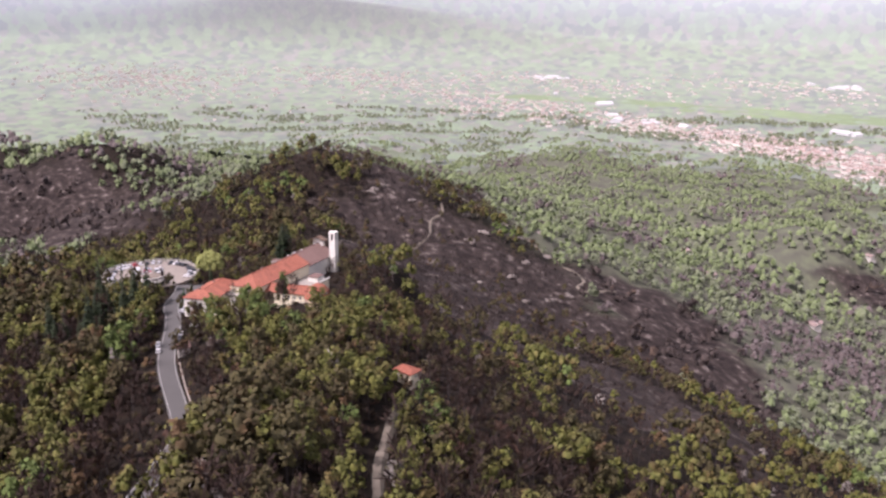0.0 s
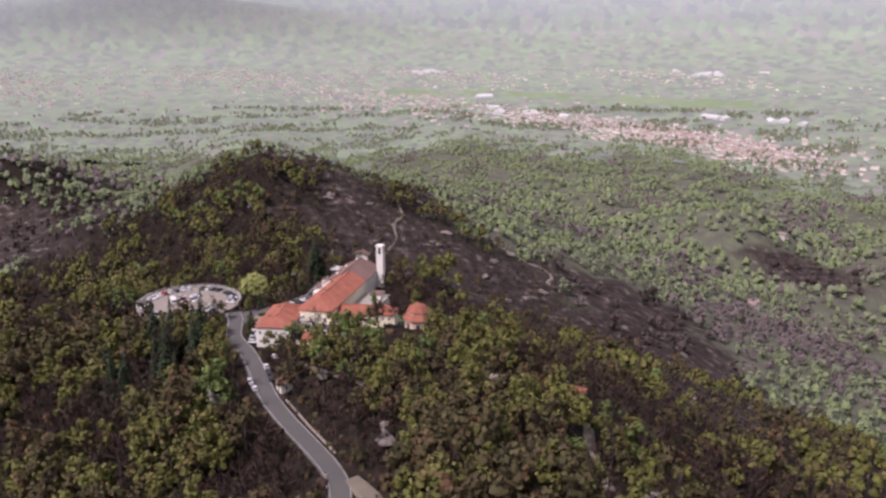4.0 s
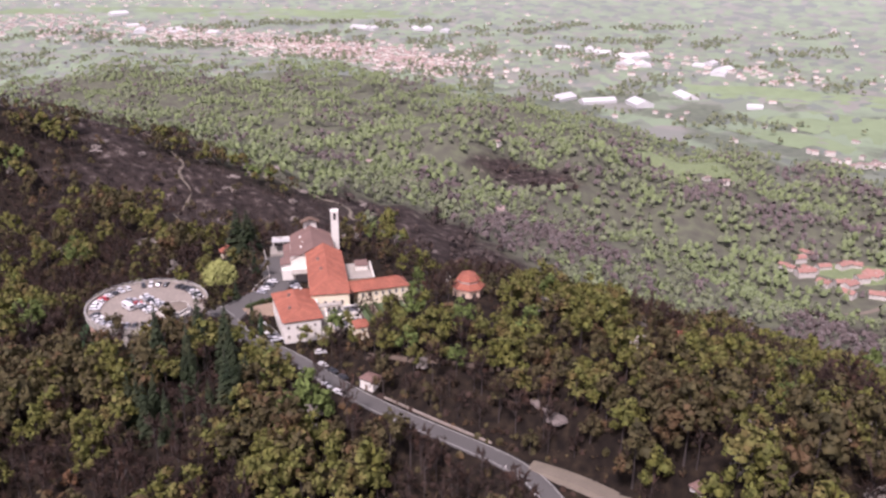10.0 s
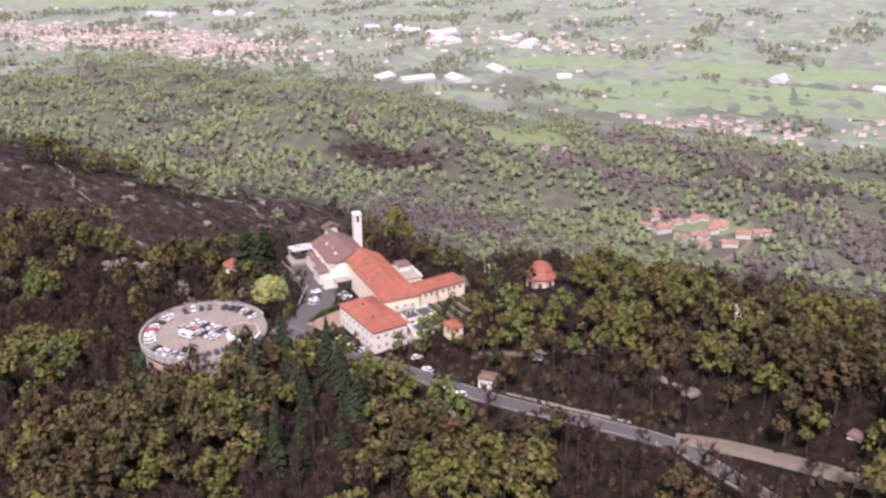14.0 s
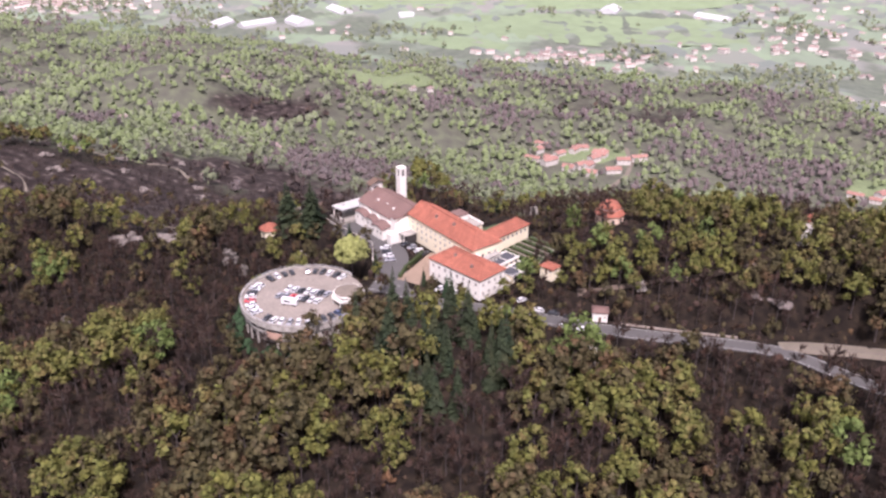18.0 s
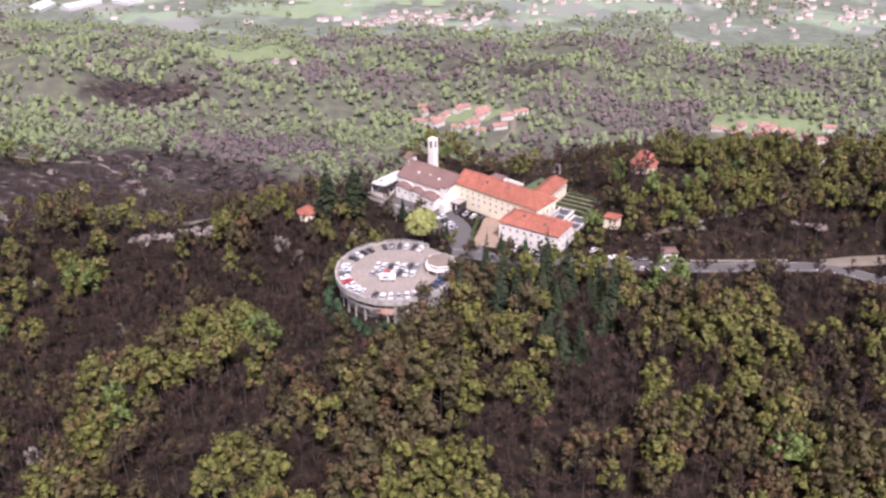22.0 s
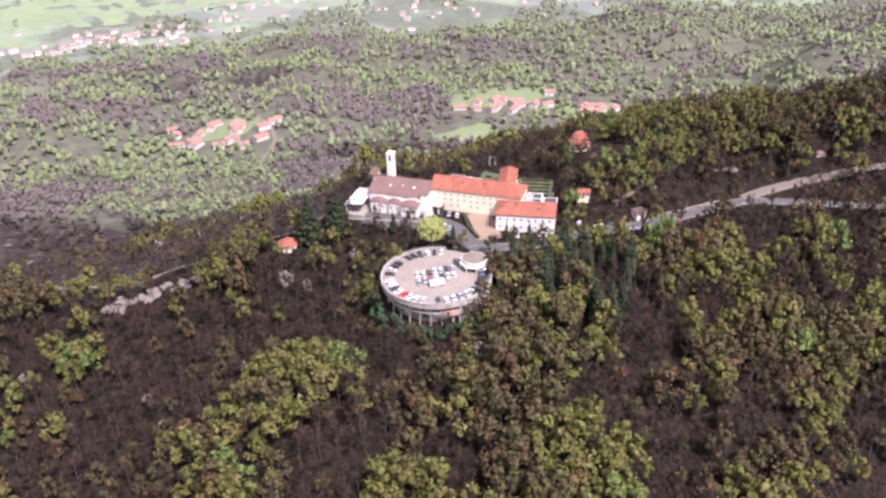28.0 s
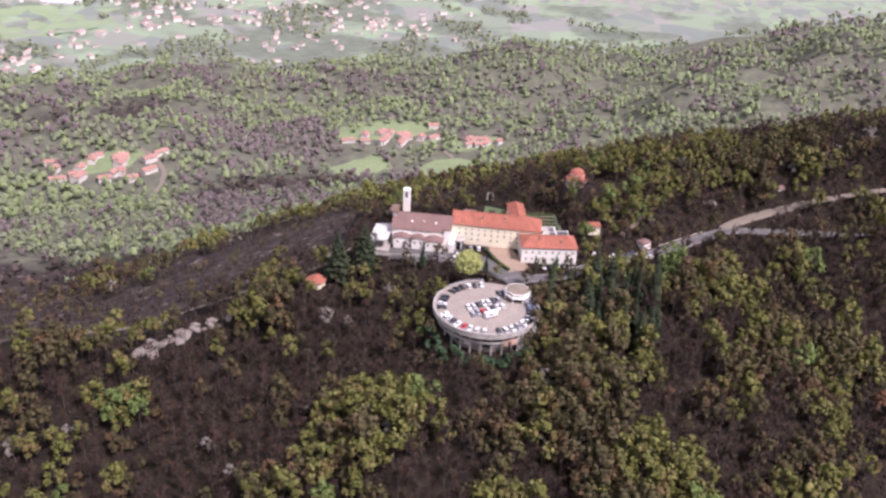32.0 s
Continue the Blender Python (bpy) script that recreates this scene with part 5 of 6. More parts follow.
for s in range(8):
    rng = np.random.RandomState(400 + s)
    for store, cores, sprays in ((TUFTS, 1, 12), (PLAIN_TUFTS, 1, 4)):
        tuft = ([], [])
        for k in range(cores):
            a = rng.uniform(0, 6.283)
            clump(rng, (0.3 * math.cos(a), 0.3 * math.sin(a), rng.uniform(-0.15, 0.25)), 0.4 if sprays > 5 else 0.5, tuft)
        for k in range(sprays):
            d = unit(rng.normal(size=3) * np.array((1, 1, 0.8)) + np.array((0, 0, 0.5)))
            o = unit(0.5 * d + unit(np.cross(d, rng.normal(size=3))))
            size = rng.uniform(0.35, 0.75) if sprays > 5 else rng.uniform(0.6, 1.0)
            blade(tuft, d * rng.uniform(0.4, 0.85) - o * size * 0.4, o, size, size * rng.uniform(0.3, 0.5), unit(np.cross(o, d) + rng.normal(size=3) * 0.3))
        store.append((np.array(tuft[0]), np.array(tuft[1])))


def far_woods(name, X, Y, Z, leaf, label, seed, size, tufts):
    """Distant crowns: a lumpy tuft a tree."""
    rng = np.random.RandomState(seed)
    which = rng.randint(8, size=len(X))
    vs, fs, base = [], [], 0
    for k, (tv, tf) in enumerate(tufts):
        sel = np.where(which == k)[0]
        a, s = rng.uniform(0, 6.283, len(sel)), size * rng.uniform(0.5, 1.0, len(sel)) ** 0.5 * rng.uniform(0.7, 1.35, len(sel))
        c, n = np.cos(a), np.sin(a)
        x = (tv[None, :, 0] * c[:, None] - tv[None, :, 1] * n[:, None]) * s[:, None] + X[sel][:, None]
        y = (tv[None, :, 0] * n[:, None] + tv[None, :, 1] * c[:, None]) * s[:, None] + Y[sel][:, None]
        z = (tv[None, :, 2] * 1.15 + 0.75) * s[:, None] + Z[sel][:, None]
        vs.append(np.stack([x, y, z], -1).reshape(-1, 3))
        fs.append((tf[None] + (np.arange(len(sel)) * len(tv))[:, None, None] + base).reshape(-1, 4))
        base += len(sel) * len(tv)
    v, f = bend(np.concatenate(vs)), np.concatenate(fs)
    me = bpy.data.meshes.new(name)
    me.vertices.add(len(v))
    me.vertices.foreach_set("co", v.ravel().astype(np.float32))
    me.loops.add(f.size)
    me.loops.foreach_set("vertex_index", f.ravel().astype(np.int32))
    me.polygons.add(len(f))
    me.polygons.foreach_set("loop_start", np.arange(0, f.size, 4, dtype=np.int32))
    me.materials.append(leaf)
    me.update(calc_edges=True)
    return tagged(new(name, me), label, "trees", kind="stuff")


X, Y, rng = scatter(-2750, 1700, -500, 2250, 12.2, 31)
far_ok = ~((X > -440) & (X < 440) & (Y > -270) & (Y < 390))
X, Y = X[far_ok], Y[far_ok]
Z, B = land(X, Y), burnt(X, Y)
clearing = waves(X, Y, 160, 41) + 0.6 * waves(X, Y, 60, 42)
ok = (Z > -374) & ((Y > -300) | (np.abs(X) < 1000)) & (clearing < 0.85 - 0.5 * smooth(-Z, 300, 350))
for mx, my, mr in ((200, 905, 75), (620, 815, 85), (500, 745, 62), (605, 668, 55), (-400, 1010, 45), (-150, 1420, 85), (715, 708, 50)):
    ok &= np.hypot(X - mx, (Y - my) * 1.3) > mr * rng.uniform(0.8, 1.15, X.shape)
ok &= ~((B > 0.5) & (rng.rand(len(X)) < 0.72))
ok &= near_line(X, Y, [(x, y, 0) for x, y in VILLAGE_ROAD])[0] > 9
X, Y, Z, B = X[ok], Y[ok], Z[ok], B[ok]
# the hollow behind the hill is barer than the slopes round it
hollow = np.exp(-(((X - 400) / 130) ** 2 + ((Y - 900) / 190) ** 2)) - 0.9 * np.exp(-(((X - 120) / 130) ** 2 + ((Y - 840) / 120) ** 2)) + np.exp(-(((X - 430) / 260) ** 2 + ((Y - 560) / 170) ** 2)) + 0.7 * np.exp(-(((X + 60) / 200) ** 2 + ((Y - 640) / 150) ** 2))
tone = 0.9 * waves(X, Y, 330, 51) + 0.7 * waves(X, Y, 95, 52) - 0.9 * hollow + 0.3 * smooth(-X, 150, 500) + rng.normal(0, 0.42, X.shape)
cls = np.where(B > 0.5, 2, np.where(tone > 0.14, 0, np.where(tone > -0.55, 1, 3)))
spread, thin = np.hypot(X, Y) + np.where(Y < -300, 900, 0), rng.rand(len(X))
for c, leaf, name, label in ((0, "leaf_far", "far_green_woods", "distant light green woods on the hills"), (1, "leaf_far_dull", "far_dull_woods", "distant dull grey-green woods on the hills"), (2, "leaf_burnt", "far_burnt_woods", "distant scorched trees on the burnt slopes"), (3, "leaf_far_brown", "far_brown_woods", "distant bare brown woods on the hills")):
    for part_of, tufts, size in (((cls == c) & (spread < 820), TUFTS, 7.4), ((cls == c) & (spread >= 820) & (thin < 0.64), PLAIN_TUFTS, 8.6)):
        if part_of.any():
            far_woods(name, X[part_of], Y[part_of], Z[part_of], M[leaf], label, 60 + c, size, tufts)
print("far", len(X))
# wide fields on the plain: x, y, half widths, turn
FIELDS = [(330, 2290, 520, 210, -6), (-250, 2600, 260, 110, 10), (380, 2640, 520, 90, 0), (-60, 2080, 170, 70, -10), (-2600, 3500, 700, 220, 30), (-3600, 3000, 600, 160, 40)]


def in_field(x, y):
    """Whether a spot lies in one of the wide fields."""
    hit = False
    for fx, fy, rx, ry, a in FIELDS:
        c, s = math.cos(radians(a)), math.sin(radians(a))
        u, v = ((x - fx) * c + (y - fy) * s) / rx, (-(x - fx) * s + (y - fy) * c) / ry
        hit = hit | (u * u + v * v < 0.92)
    return hit


# woods and hedgerows on the plain
X, Y, rng = scatter(-4200, 1900, 300, 4600, 24, 33)
Z = land(X, Y)
out = ((X < -2750) | (X > 1700) | (Y > 2250)) | (Z <= -374)
Z = np.where(np.hypot(X - EYE0[0], Y - EYE0[1]) > 2700, far_level(X, Y), Z)
wooded = waves(X, Y, 420, 61) + 0.7 * waves(X, Y, 140, 62) - 0.00022 * (np.hypot(X, Y) - 1500)
ok = out & (wooded > np.where(X < -700, -0.1, 0.2)) & (~in_field(X, Y) | (rng.rand(len(X)) < 0.06)) & (np.hypot(X - 100, Y + 200) < 4300)
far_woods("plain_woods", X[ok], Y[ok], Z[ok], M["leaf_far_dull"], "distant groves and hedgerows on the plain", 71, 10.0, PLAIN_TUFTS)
print("plain woods", ok.sum())


# ---- church front, courtyard, terraces and garden ----
bell_gable = at_church("bell_gable", "small roofed bell gable on the church front", "bell gable")
part("wall", boxed(-0.4, 1.0, 6.1, 11.9, 8.0 + G, 13.0 + G), M["white"], bell_gable)
for s in (-1, 1):
    part("roof_slope", slab([(-1.6, 9, 14.9 + G), (2.4, 9, 14.9 + G), (2.4, 9 + s * 4.2, 13.1 + G), (-1.6, 9 + s * 4.2, 13.1 + G)], 0.3), M["wood"], bell_gable)
    part("bracket", boxed(-1.3, -1.0, 9 + s * 3.4 - 0.15, 9 + s * 3.4 + 0.15, 10.6 + G, 13.3 + G), M["wood"], bell_gable)
# no hole is cut: a dark block paints the shaded opening
part("opening", boxed(-0.46, 1.06, 7.4, 9.6, 9.6 + G, 11.6 + G), M["dark"], bell_gable)

portico = at_church("portico", "pale sloping canopy on posts before the church", "portico")
part("canopy", slab([(-9.5, -8.5, 2.5 + G), (-0.6, -8.5, 3.6 + G), (-0.6, 10.0, 3.9 + G), (-9.5, 10.0, 2.8 + G)], 0.35), material("pale_sheet", (0.42, 0.41, 0.39), 0.7, 1.5, 0.2, 0.15, 0.05), portico, "pale grey canopy roof")
part("fascia", boxed(-9.6, -9.3, -8.6, 10.1, 1.8 + G, 2.8 + G), M["white"], portico)
for y in (-8.0, -3.5, 1.0, 5.5, 9.6):
    part("post", boxed(-9.2, -8.8, y - 0.2, y + 0.2, -3, 2.1 + G), M["white"], portico)
part("floor", prism([(-10.5, -9.5), (0, -9.5), (0, 10.6), (-10.5, 10.6)], -3, 0.25), M["concrete"], portico)
part("door", boxed(-0.06, 0.0, 7.2, 9.8, 0.25, 3.4), M["wood"], church)
for k in range(3):
    part("skylight", boxed(9 + k * 6.0, 9.9 + k * 6.0, 3.6 + k % 2, 4.5 + k % 2, 8.65 + G, 9.35 + G), M["white"], church)
annex = at_church("annex", "small white flat-roofed annex with a dark open porch", "annex")
part("wall", boxed(28.8, 31.5, -4.5, 5.9, -2, 2.6 + G), M["white"], annex)
part("porch_roof", boxed(31.55, 36.2, -0.5, 5.9, 2.3 + G, 2.75 + G), M["concrete_pale"], annex)
# dark block put in for the shade below the porch roof
part("porch_shade", boxed(31.6, 35.8, 1.0, 5.9, 0.8, 2.2 + G), M["dark"], annex)
for x in (32.0, 34.8):
    part("post", boxed(x - 0.2, x + 0.2, -0.3, 0.1, -1.5, 2.3 + G), M["white"], annex)
for k in range(4):
    ch = (at_church if k < 2 else at_convent)("chimney", "small brick chimney on the red roof", "chimney")
    x, y, z = ((44, 10.2, 11.3), (55, 10.8, 11.5), (72, -12.5, 8.9), (82, -14, 8.3))[k]
    part("stack", boxed(x - 0.4, x + 0.4, y - 0.4, y + 0.4, z - 1.2 + G, z + 0.9 + G), M["stone"], ch)
    part("cap", boxed(x - 0.55, x + 0.55, y - 0.55, y + 0.55, z + 0.9 + G, z + 1.1 + G), M["roof_brown"], ch)
    tagged(ch, group="roof chimneys")
hedge_leaf = leaves("hedge_leaf", (0.045, 0.060, 0.022))


def hedge_mesh(bm, x0, x1, y0, y1, z0, z1, seed):
    """A clipped hedge with an uneven skin."""
    rng = random.Random(seed)
    nx, ny = max(2, int(abs(x1 - x0) / 0.7)), max(2, int(abs(y1 - y0) / 0.7))
    grid = [[bm.verts.new((x0 + (x1 - x0) * i / nx + rng.uniform(-0.12, 0.12), y0 + (y1 - y0) * j / ny + rng.uniform(-0.12, 0.12), z1 + rng.uniform(-0.2, 0.2))) for j in range(ny + 1)] for i in range(nx + 1)]
    low = [[bm.verts.new((v.co.x, v.co.y, z0)) for v in row] for row in grid]
    for i in range(nx):
        for j in range(ny):
            bm.faces.new((grid[i][j], grid[i + 1][j], grid[i + 1][j + 1], grid[i][j + 1]))
        for j in (0, ny):
            bm.faces.new((low[i][j], low[i + 1][j], grid[i + 1][j], grid[i][j]))
    for j in range(ny):
        for i in (0, nx):
            bm.faces.new((low[i][j], low[i][j + 1], grid[i][j + 1], grid[i][j]))


def hedge(x0, x1, y0, y1, z0, z1, label, seed):
    h = at_convent("hedge", label, "hedge")
    bm = bmesh.new()
    hedge_mesh(bm, x0, x1, y0, y1, z0, z1, seed)
    part("foliage", bm, hedge_leaf, h)
    return tagged(h, group="garden hedges")


bank = at_convent("garden_terrace", "raised grassy garden terrace behind a stone wall", "terrace")
part("retaining_wall", boxed(69.2, 87.5, 14.2, 37, -4, 2.2), M["stone"], bank)
part("turf", boxed(69.5, 87.2, 14.5, 36.7, 2.2, 2.35), M["grass"], bank)
for k in range(5):
    hedge(71, 85, 16.5 + k * 4.0, 17.8 + k * 4.0, 2.2, 3.7, "clipped dark green hedge in the terraced garden", 40 + k)
for k, (x, y, turn, w) in enumerate(((41.5, 41, 68, 14), (37.8, 29, 80, 9))):
    h = thing("hedge", x, y, float(land(x, y)), turn, "clipped dark hedge along the court", "hedge", "garden hedges")
    bm = bmesh.new()
    hedge_mesh(bm, -w / 2, w / 2, -0.6, 0.6, -0.5, 1.6, 50 + k)
    part("foliage", bm, hedge_leaf, h)
for k in range(4):
    bed = at_convent("garden_bed", "pale gravel garden bed with a low edging", "garden")
    part("soil", boxed(70.5, 86, 18.0 + k * 4.0, 20.2 + k * 4.0, 2.2, 2.55), M["grass"] if k % 2 else M["earth"], bed)
    part("edging", boxed(70.3, 86.2, 20.2 + k * 4.0, 20.45 + k * 4.0, 2.2, 2.8), M["stone"], bed)
    tagged(bed, group="garden terraces")
lawn = at_convent("lawn", "green lawn behind the convent", "lawn")
part("grass_sheet", prism([(47, 30), (60, 26), (60, 44), (50, 48)], -3, 0.55), M["grass"], lawn)
tagged(lawn, kind="structure")
niche = thing("garden_shrine", 90.6, 90.7, -2.4, -41, "stone arch shrine with a dark niche on the lawn", "shrine")
bm = bmesh.new()
outer = [(-1.9, 0)] + [(1.9 * -math.cos(radians(a)), 3.1 + 1.9 * math.sin(radians(a))) for a in range(0, 181, 20)] + [(1.9, 0)]
inner = [(1.0, 0)] + [(1.0 * math.cos(radians(a)), 2.9 + 1.0 * math.sin(radians(a))) for a in range(0, 181, 20)] + [(-1.0, 0)]
ringpts = outer + inner
front, back = [bm.verts.new((x, -0.5, z)) for x, z in ringpts], [bm.verts.new((x, 0.5, z)) for x, z in ringpts]
bm.faces.new(front)
bm.faces.new(back[::-1])
for k in range(len(ringpts)):
    bm.faces.new((front[k], back[k], back[(k + 1) % len(ringpts)], front[(k + 1) % len(ringpts)]))
part("arch", bm, M["concrete_pale"], niche)
# back panel coloured dark to imitate the shade in the niche
part("niche_back", boxed(-1.1, 1.1, 0.3, 0.48, 0, 3.7), M["dark"], niche)

terrace = at_convent("terrace_house", "low dark flat-roofed terrace rooms with white frames", "terrace building")
slate = material("dark_sheet", (0.055, 0.055, 0.062), 0.6, 1.5, 0.2, 0.25, 0.1)
for k, (x0, x1, z) in enumerate(((76.2, 82.5, 4.2), (83.2, 89.5, 2.2))):
    part("wall", boxed(x0, x1, 1.0, 12.5, -3, z + G - 0.8), M["plaster"], terrace)
    part("roof_sheet", boxed(x0 - 0.1, x1 + 0.1, 0.9, 12.6, z + G - 0.8, z + G - 0.55), slate, terrace)
    for y in (1.0, 6.7, 12.4):
        part("roof_rib", boxed(x0 - 0.2, x1 + 0.2, y - 0.1, y + 0.1, z + G - 0.55, z + G - 0.3), M["white"], terrace)
    part("edge_beam", boxed(x0 - 0.3, x0 + 0.2, 0.7, 12.8, z + G - 0.9, z + G - 0.1), M["white"], terrace)
    part("edge_beam", boxed(x1 - 0.2, x1 + 0.3, 0.7, 12.8, z + G - 0.9, z + G - 0.1), M["white"], terrace)
    for y in (2.5, 5.5, 8.5, 11.0):
        window(terrace, x1 + 0.01, y, z + G - 2.8, 1.6, 1.5, "+x")
loggia = at_convent("loggia", "white loggia with pillars between the wings", "loggia")
part("roof", boxed(75.6, 78.5, -3.9, 6.5, 5.6 + G, 6.0 + G), M["concrete_pale"], loggia)
for y in np.linspace(-3.4, 6.2, 6):
    part("pillar", boxed(77.9, 78.4, y - 0.22, y + 0.22, -1, 5.6 + G), M["white"], loggia)
part("balustrade", boxed(78.1, 78.3, -3.9, 6.5, 2.6 + G, 3.5 + G), M["white"], loggia)
ramp_stair = at_convent("outdoor_stair", "white-edged stair flight down from the terrace", "stair")
for k in range(14):
    part("step", boxed(79 + k * 0.75, 79.78 + k * 0.75, -3.2, -0.4, -2, 4.6 + G - k * 0.36), M["concrete_pale"], ramp_stair)
for y in (-3.5, -0.4):
    part("side_wall", slab([(79, y, 5.6 + G), (89.6, y, 0.5 + G), (89.6, y + 0.3, 0.5 + G), (79, y + 0.3, 5.6 + G)], 1.0), M["white"], ramp_stair)


# ---- walls, fences, rocks, paths ----
def line_points(pts, step):
    out = []
    for (x0, y0), (x1, y1) in zip(pts, pts[1:]):
        m = max(1, int(math.dist((x0, y0), (x1, y1)) / step))
        out += [(x0 + (x1 - x0) * k / m, y0 + (y1 - y0) * k / m) for k in range(m)]
    return out + [pts[-1]]


def wall_along(name, pts, high, thick, mat, label):
    """A low wall that follows the ground."""
    bm, prev = bmesh.new(), None
    fine = line_points(pts, 3)
    for k, (x, y) in enumerate(fine):
        (xa, ya), (xb, yb) = fine[max(k - 1, 0)], fine[min(k + 1, len(fine) - 1)]
        s = Vector((yb - ya, xa - xb, 0)).normalized() * thick / 2
        z = float(land(x, y))
        v = [bm.verts.new((x + s.x * q, y + s.y * q, z + h)) for q, h in ((-1, -1.0), (1, -1.0), (1, high), (-1, high))]
        if prev:
            for j in range(4):
                bm.faces.new((prev[j], prev[(j + 1) % 4], v[(j + 1) % 4], v[j]))
        prev = v
    w = thing(name, 0, 0, 0, 0, label, "wall")
    part("masonry", bm, mat, w)
    return tagged(w, kind="structure")


wall_along("road_wall", [(118, -1.5), (140, -3.2), (160, -4.2)], 0.8, 0.5, M["stone"], "low stone wall along the road's hill side")
wall_along("yard_wall", [(24, 42), (22, 56), (8, 70), (-2, 80)], 1.1, 0.4, M["concrete_pale"], "pale wall at the edge of the church yard")


def path_along(pts, half, label, mat="gravel"):
    fine = line_points(pts, 4)
    strip("footpath", [(x, y, float(land(x, y)) + 0.35) for x, y in fine], half, 0.0, M[mat], label, "path")


path_along([(-2, 92), (-60, 118), (-105, 138), (-144, 156), (-228, 216), (-245, 257)], 1.0, "pale footpath across the burnt saddle")
path_along([(-245, 257), (-262, 285), (-294, 300), (-303, 319), (-330, 330)], 0.9, "pale footpath climbing the burnt peak")
path_along([(-390, 352), (-330, 385), (-270, 400), (-215, 410), (-197, 417), (-185, 392), (-179, 403), (-186, 440)], 1.5, "pale footpath on the burnt flank")
path_along([(213, 52), (224, 41), (240, 32), (255, 24), (275, 18)], 1.2, "pale footpath over the wooded hill")
path_along([(104, 11), (113, 14), (122, 13), (134, 17), (148, 18), (160, 22), (175, 24)], 0.7, "brown footpath across the wooded slope", "earth")


def rock(x, y, size, seed, label, group="rock outcrops"):
    rng = np.random.RandomState(seed)
    t = thing("rock_outcrop", x, y, float(land(x, y)), rng.uniform(0, 360), label, "rock", group)
    for k in range(4):
        bm = bmesh.new()
        bmesh.ops.create_icosphere(bm, subdivisions=2, radius=1)
        sx, sy, sz = size * rng.uniform(0.5, 1.0), size * rng.uniform(0.35, 0.7), size * rng.uniform(0.2, 0.4)
        for v in bm.verts:
            n = 1 + 0.35 * noise.noise(v.co * 1.7 + Vector((seed, k, 0))) + 0.15 * noise.noise(v.co * 4 + Vector((k, seed, 0)))
            v.co = Vector((v.co.x * sx * n, v.co.y * sy * n, v.co.z * sz * n))
        bm.transform(pose(rng.uniform(-1, 1) * size, rng.uniform(-0.6, 0.6) * size, rng.uniform(-0.1, 0.2) * size, rng.uniform(-15, 15), rng.uniform(-15, 15), rng.uniform(0, 180)))
        part("boulder", bm, M["rock_pale"] if "pale" in label else M["rock"], t)


for k, (x, y, s) in enumerate(((-260, 325, 5), (-199, 333, 5), (-292, 427, 6), (-299, 377, 6), (-464, -18, 9), (-462, -55, 8), (-440, -40, 7), (-211, 455, 5), (-112, 103, 3.2), (-105, 104, 4), (-98, 104, 3.6), (-91, 103, 4), (-84, 102, 3.4), (-77, 100, 3.6), (-70, 98, 3), (-64, 95, 2.6), (-108, 98, 3), (-96, 98, 2.6), (-330, 300, 6), (-280, 350, 5), (-240, 400, 5), (-170, 380, 5), (-345, 262, 6), (-350, 275, 5), (-310, 345, 5), (-270, 385, 4), (-225, 365, 4), (-190, 300, 4), (-150, 320, 4), (-160, 350, 5))):
    rock(x, y, s, 70 + k, "pale rock outcrop on the burnt slope")
for k, (x, y, s) in enumerate(((178, 5, 2.6), (174, 7, 2.2), (228, 12, 2.6), (236, 5, 3), (226, 20, 2.6), (168, 9, 2))):
    rock(x, y, s, 90 + k, "grey rock face among the trees beside the road")


# ---- posts by the road ----
for k in range(7):
    a = Vector(ROAD[8]).lerp(Vector(ROAD[11]), k / 6)
    p = thing("guard_post", a.x + 2.6, a.y - 3.2, float(land(a.x + 2.6, a.y - 3.2)), 0, "white guard post beside the road", "post", "guard posts")
    part("post", boxed(-0.12, 0.12, -0.12, 0.12, -0.5, 1.0), M["white"], p)
    part("cap", boxed(-0.14, 0.14, -0.14, 0.14, 1.0, 1.1), M["dark"], p)

# shrubs under the deck and round the yard
SHRUBS = []
for k in range(40):
    a, r = radians(150 + k * 5.4), DECK_R + random.uniform(0.5, 5)
    SHRUBS.append((DECK[0] + r * math.cos(a), DECK[1] + r * math.sin(a)))
for x, y in SHRUBS:
    rng = np.random.RandomState(int(x * 31 + y * 17) % 9999)
    sh = thing("shrub", x, y, float(land(x, y)), rng.uniform(0, 360), "dense dark green shrub below the deck", "shrub", "shrubs below the deck")
    out = ([], [])
    for k in range(7):
        clump(rng, (rng.uniform(-1.4, 1.4), rng.uniform(-1.4, 1.4), rng.uniform(0.6, 2.6)), rng.uniform(0.7, 1.2), out)
    mesh_object("foliage", out[0], out[1], M["leaf_shrub"], sh)
    v, f = [], []
    limb(v, f, (0, 0, -0.6), (0, 0, 1.2), 0.12, 0.05)
    mesh_object("stem", v, f, M["bark"], sh)


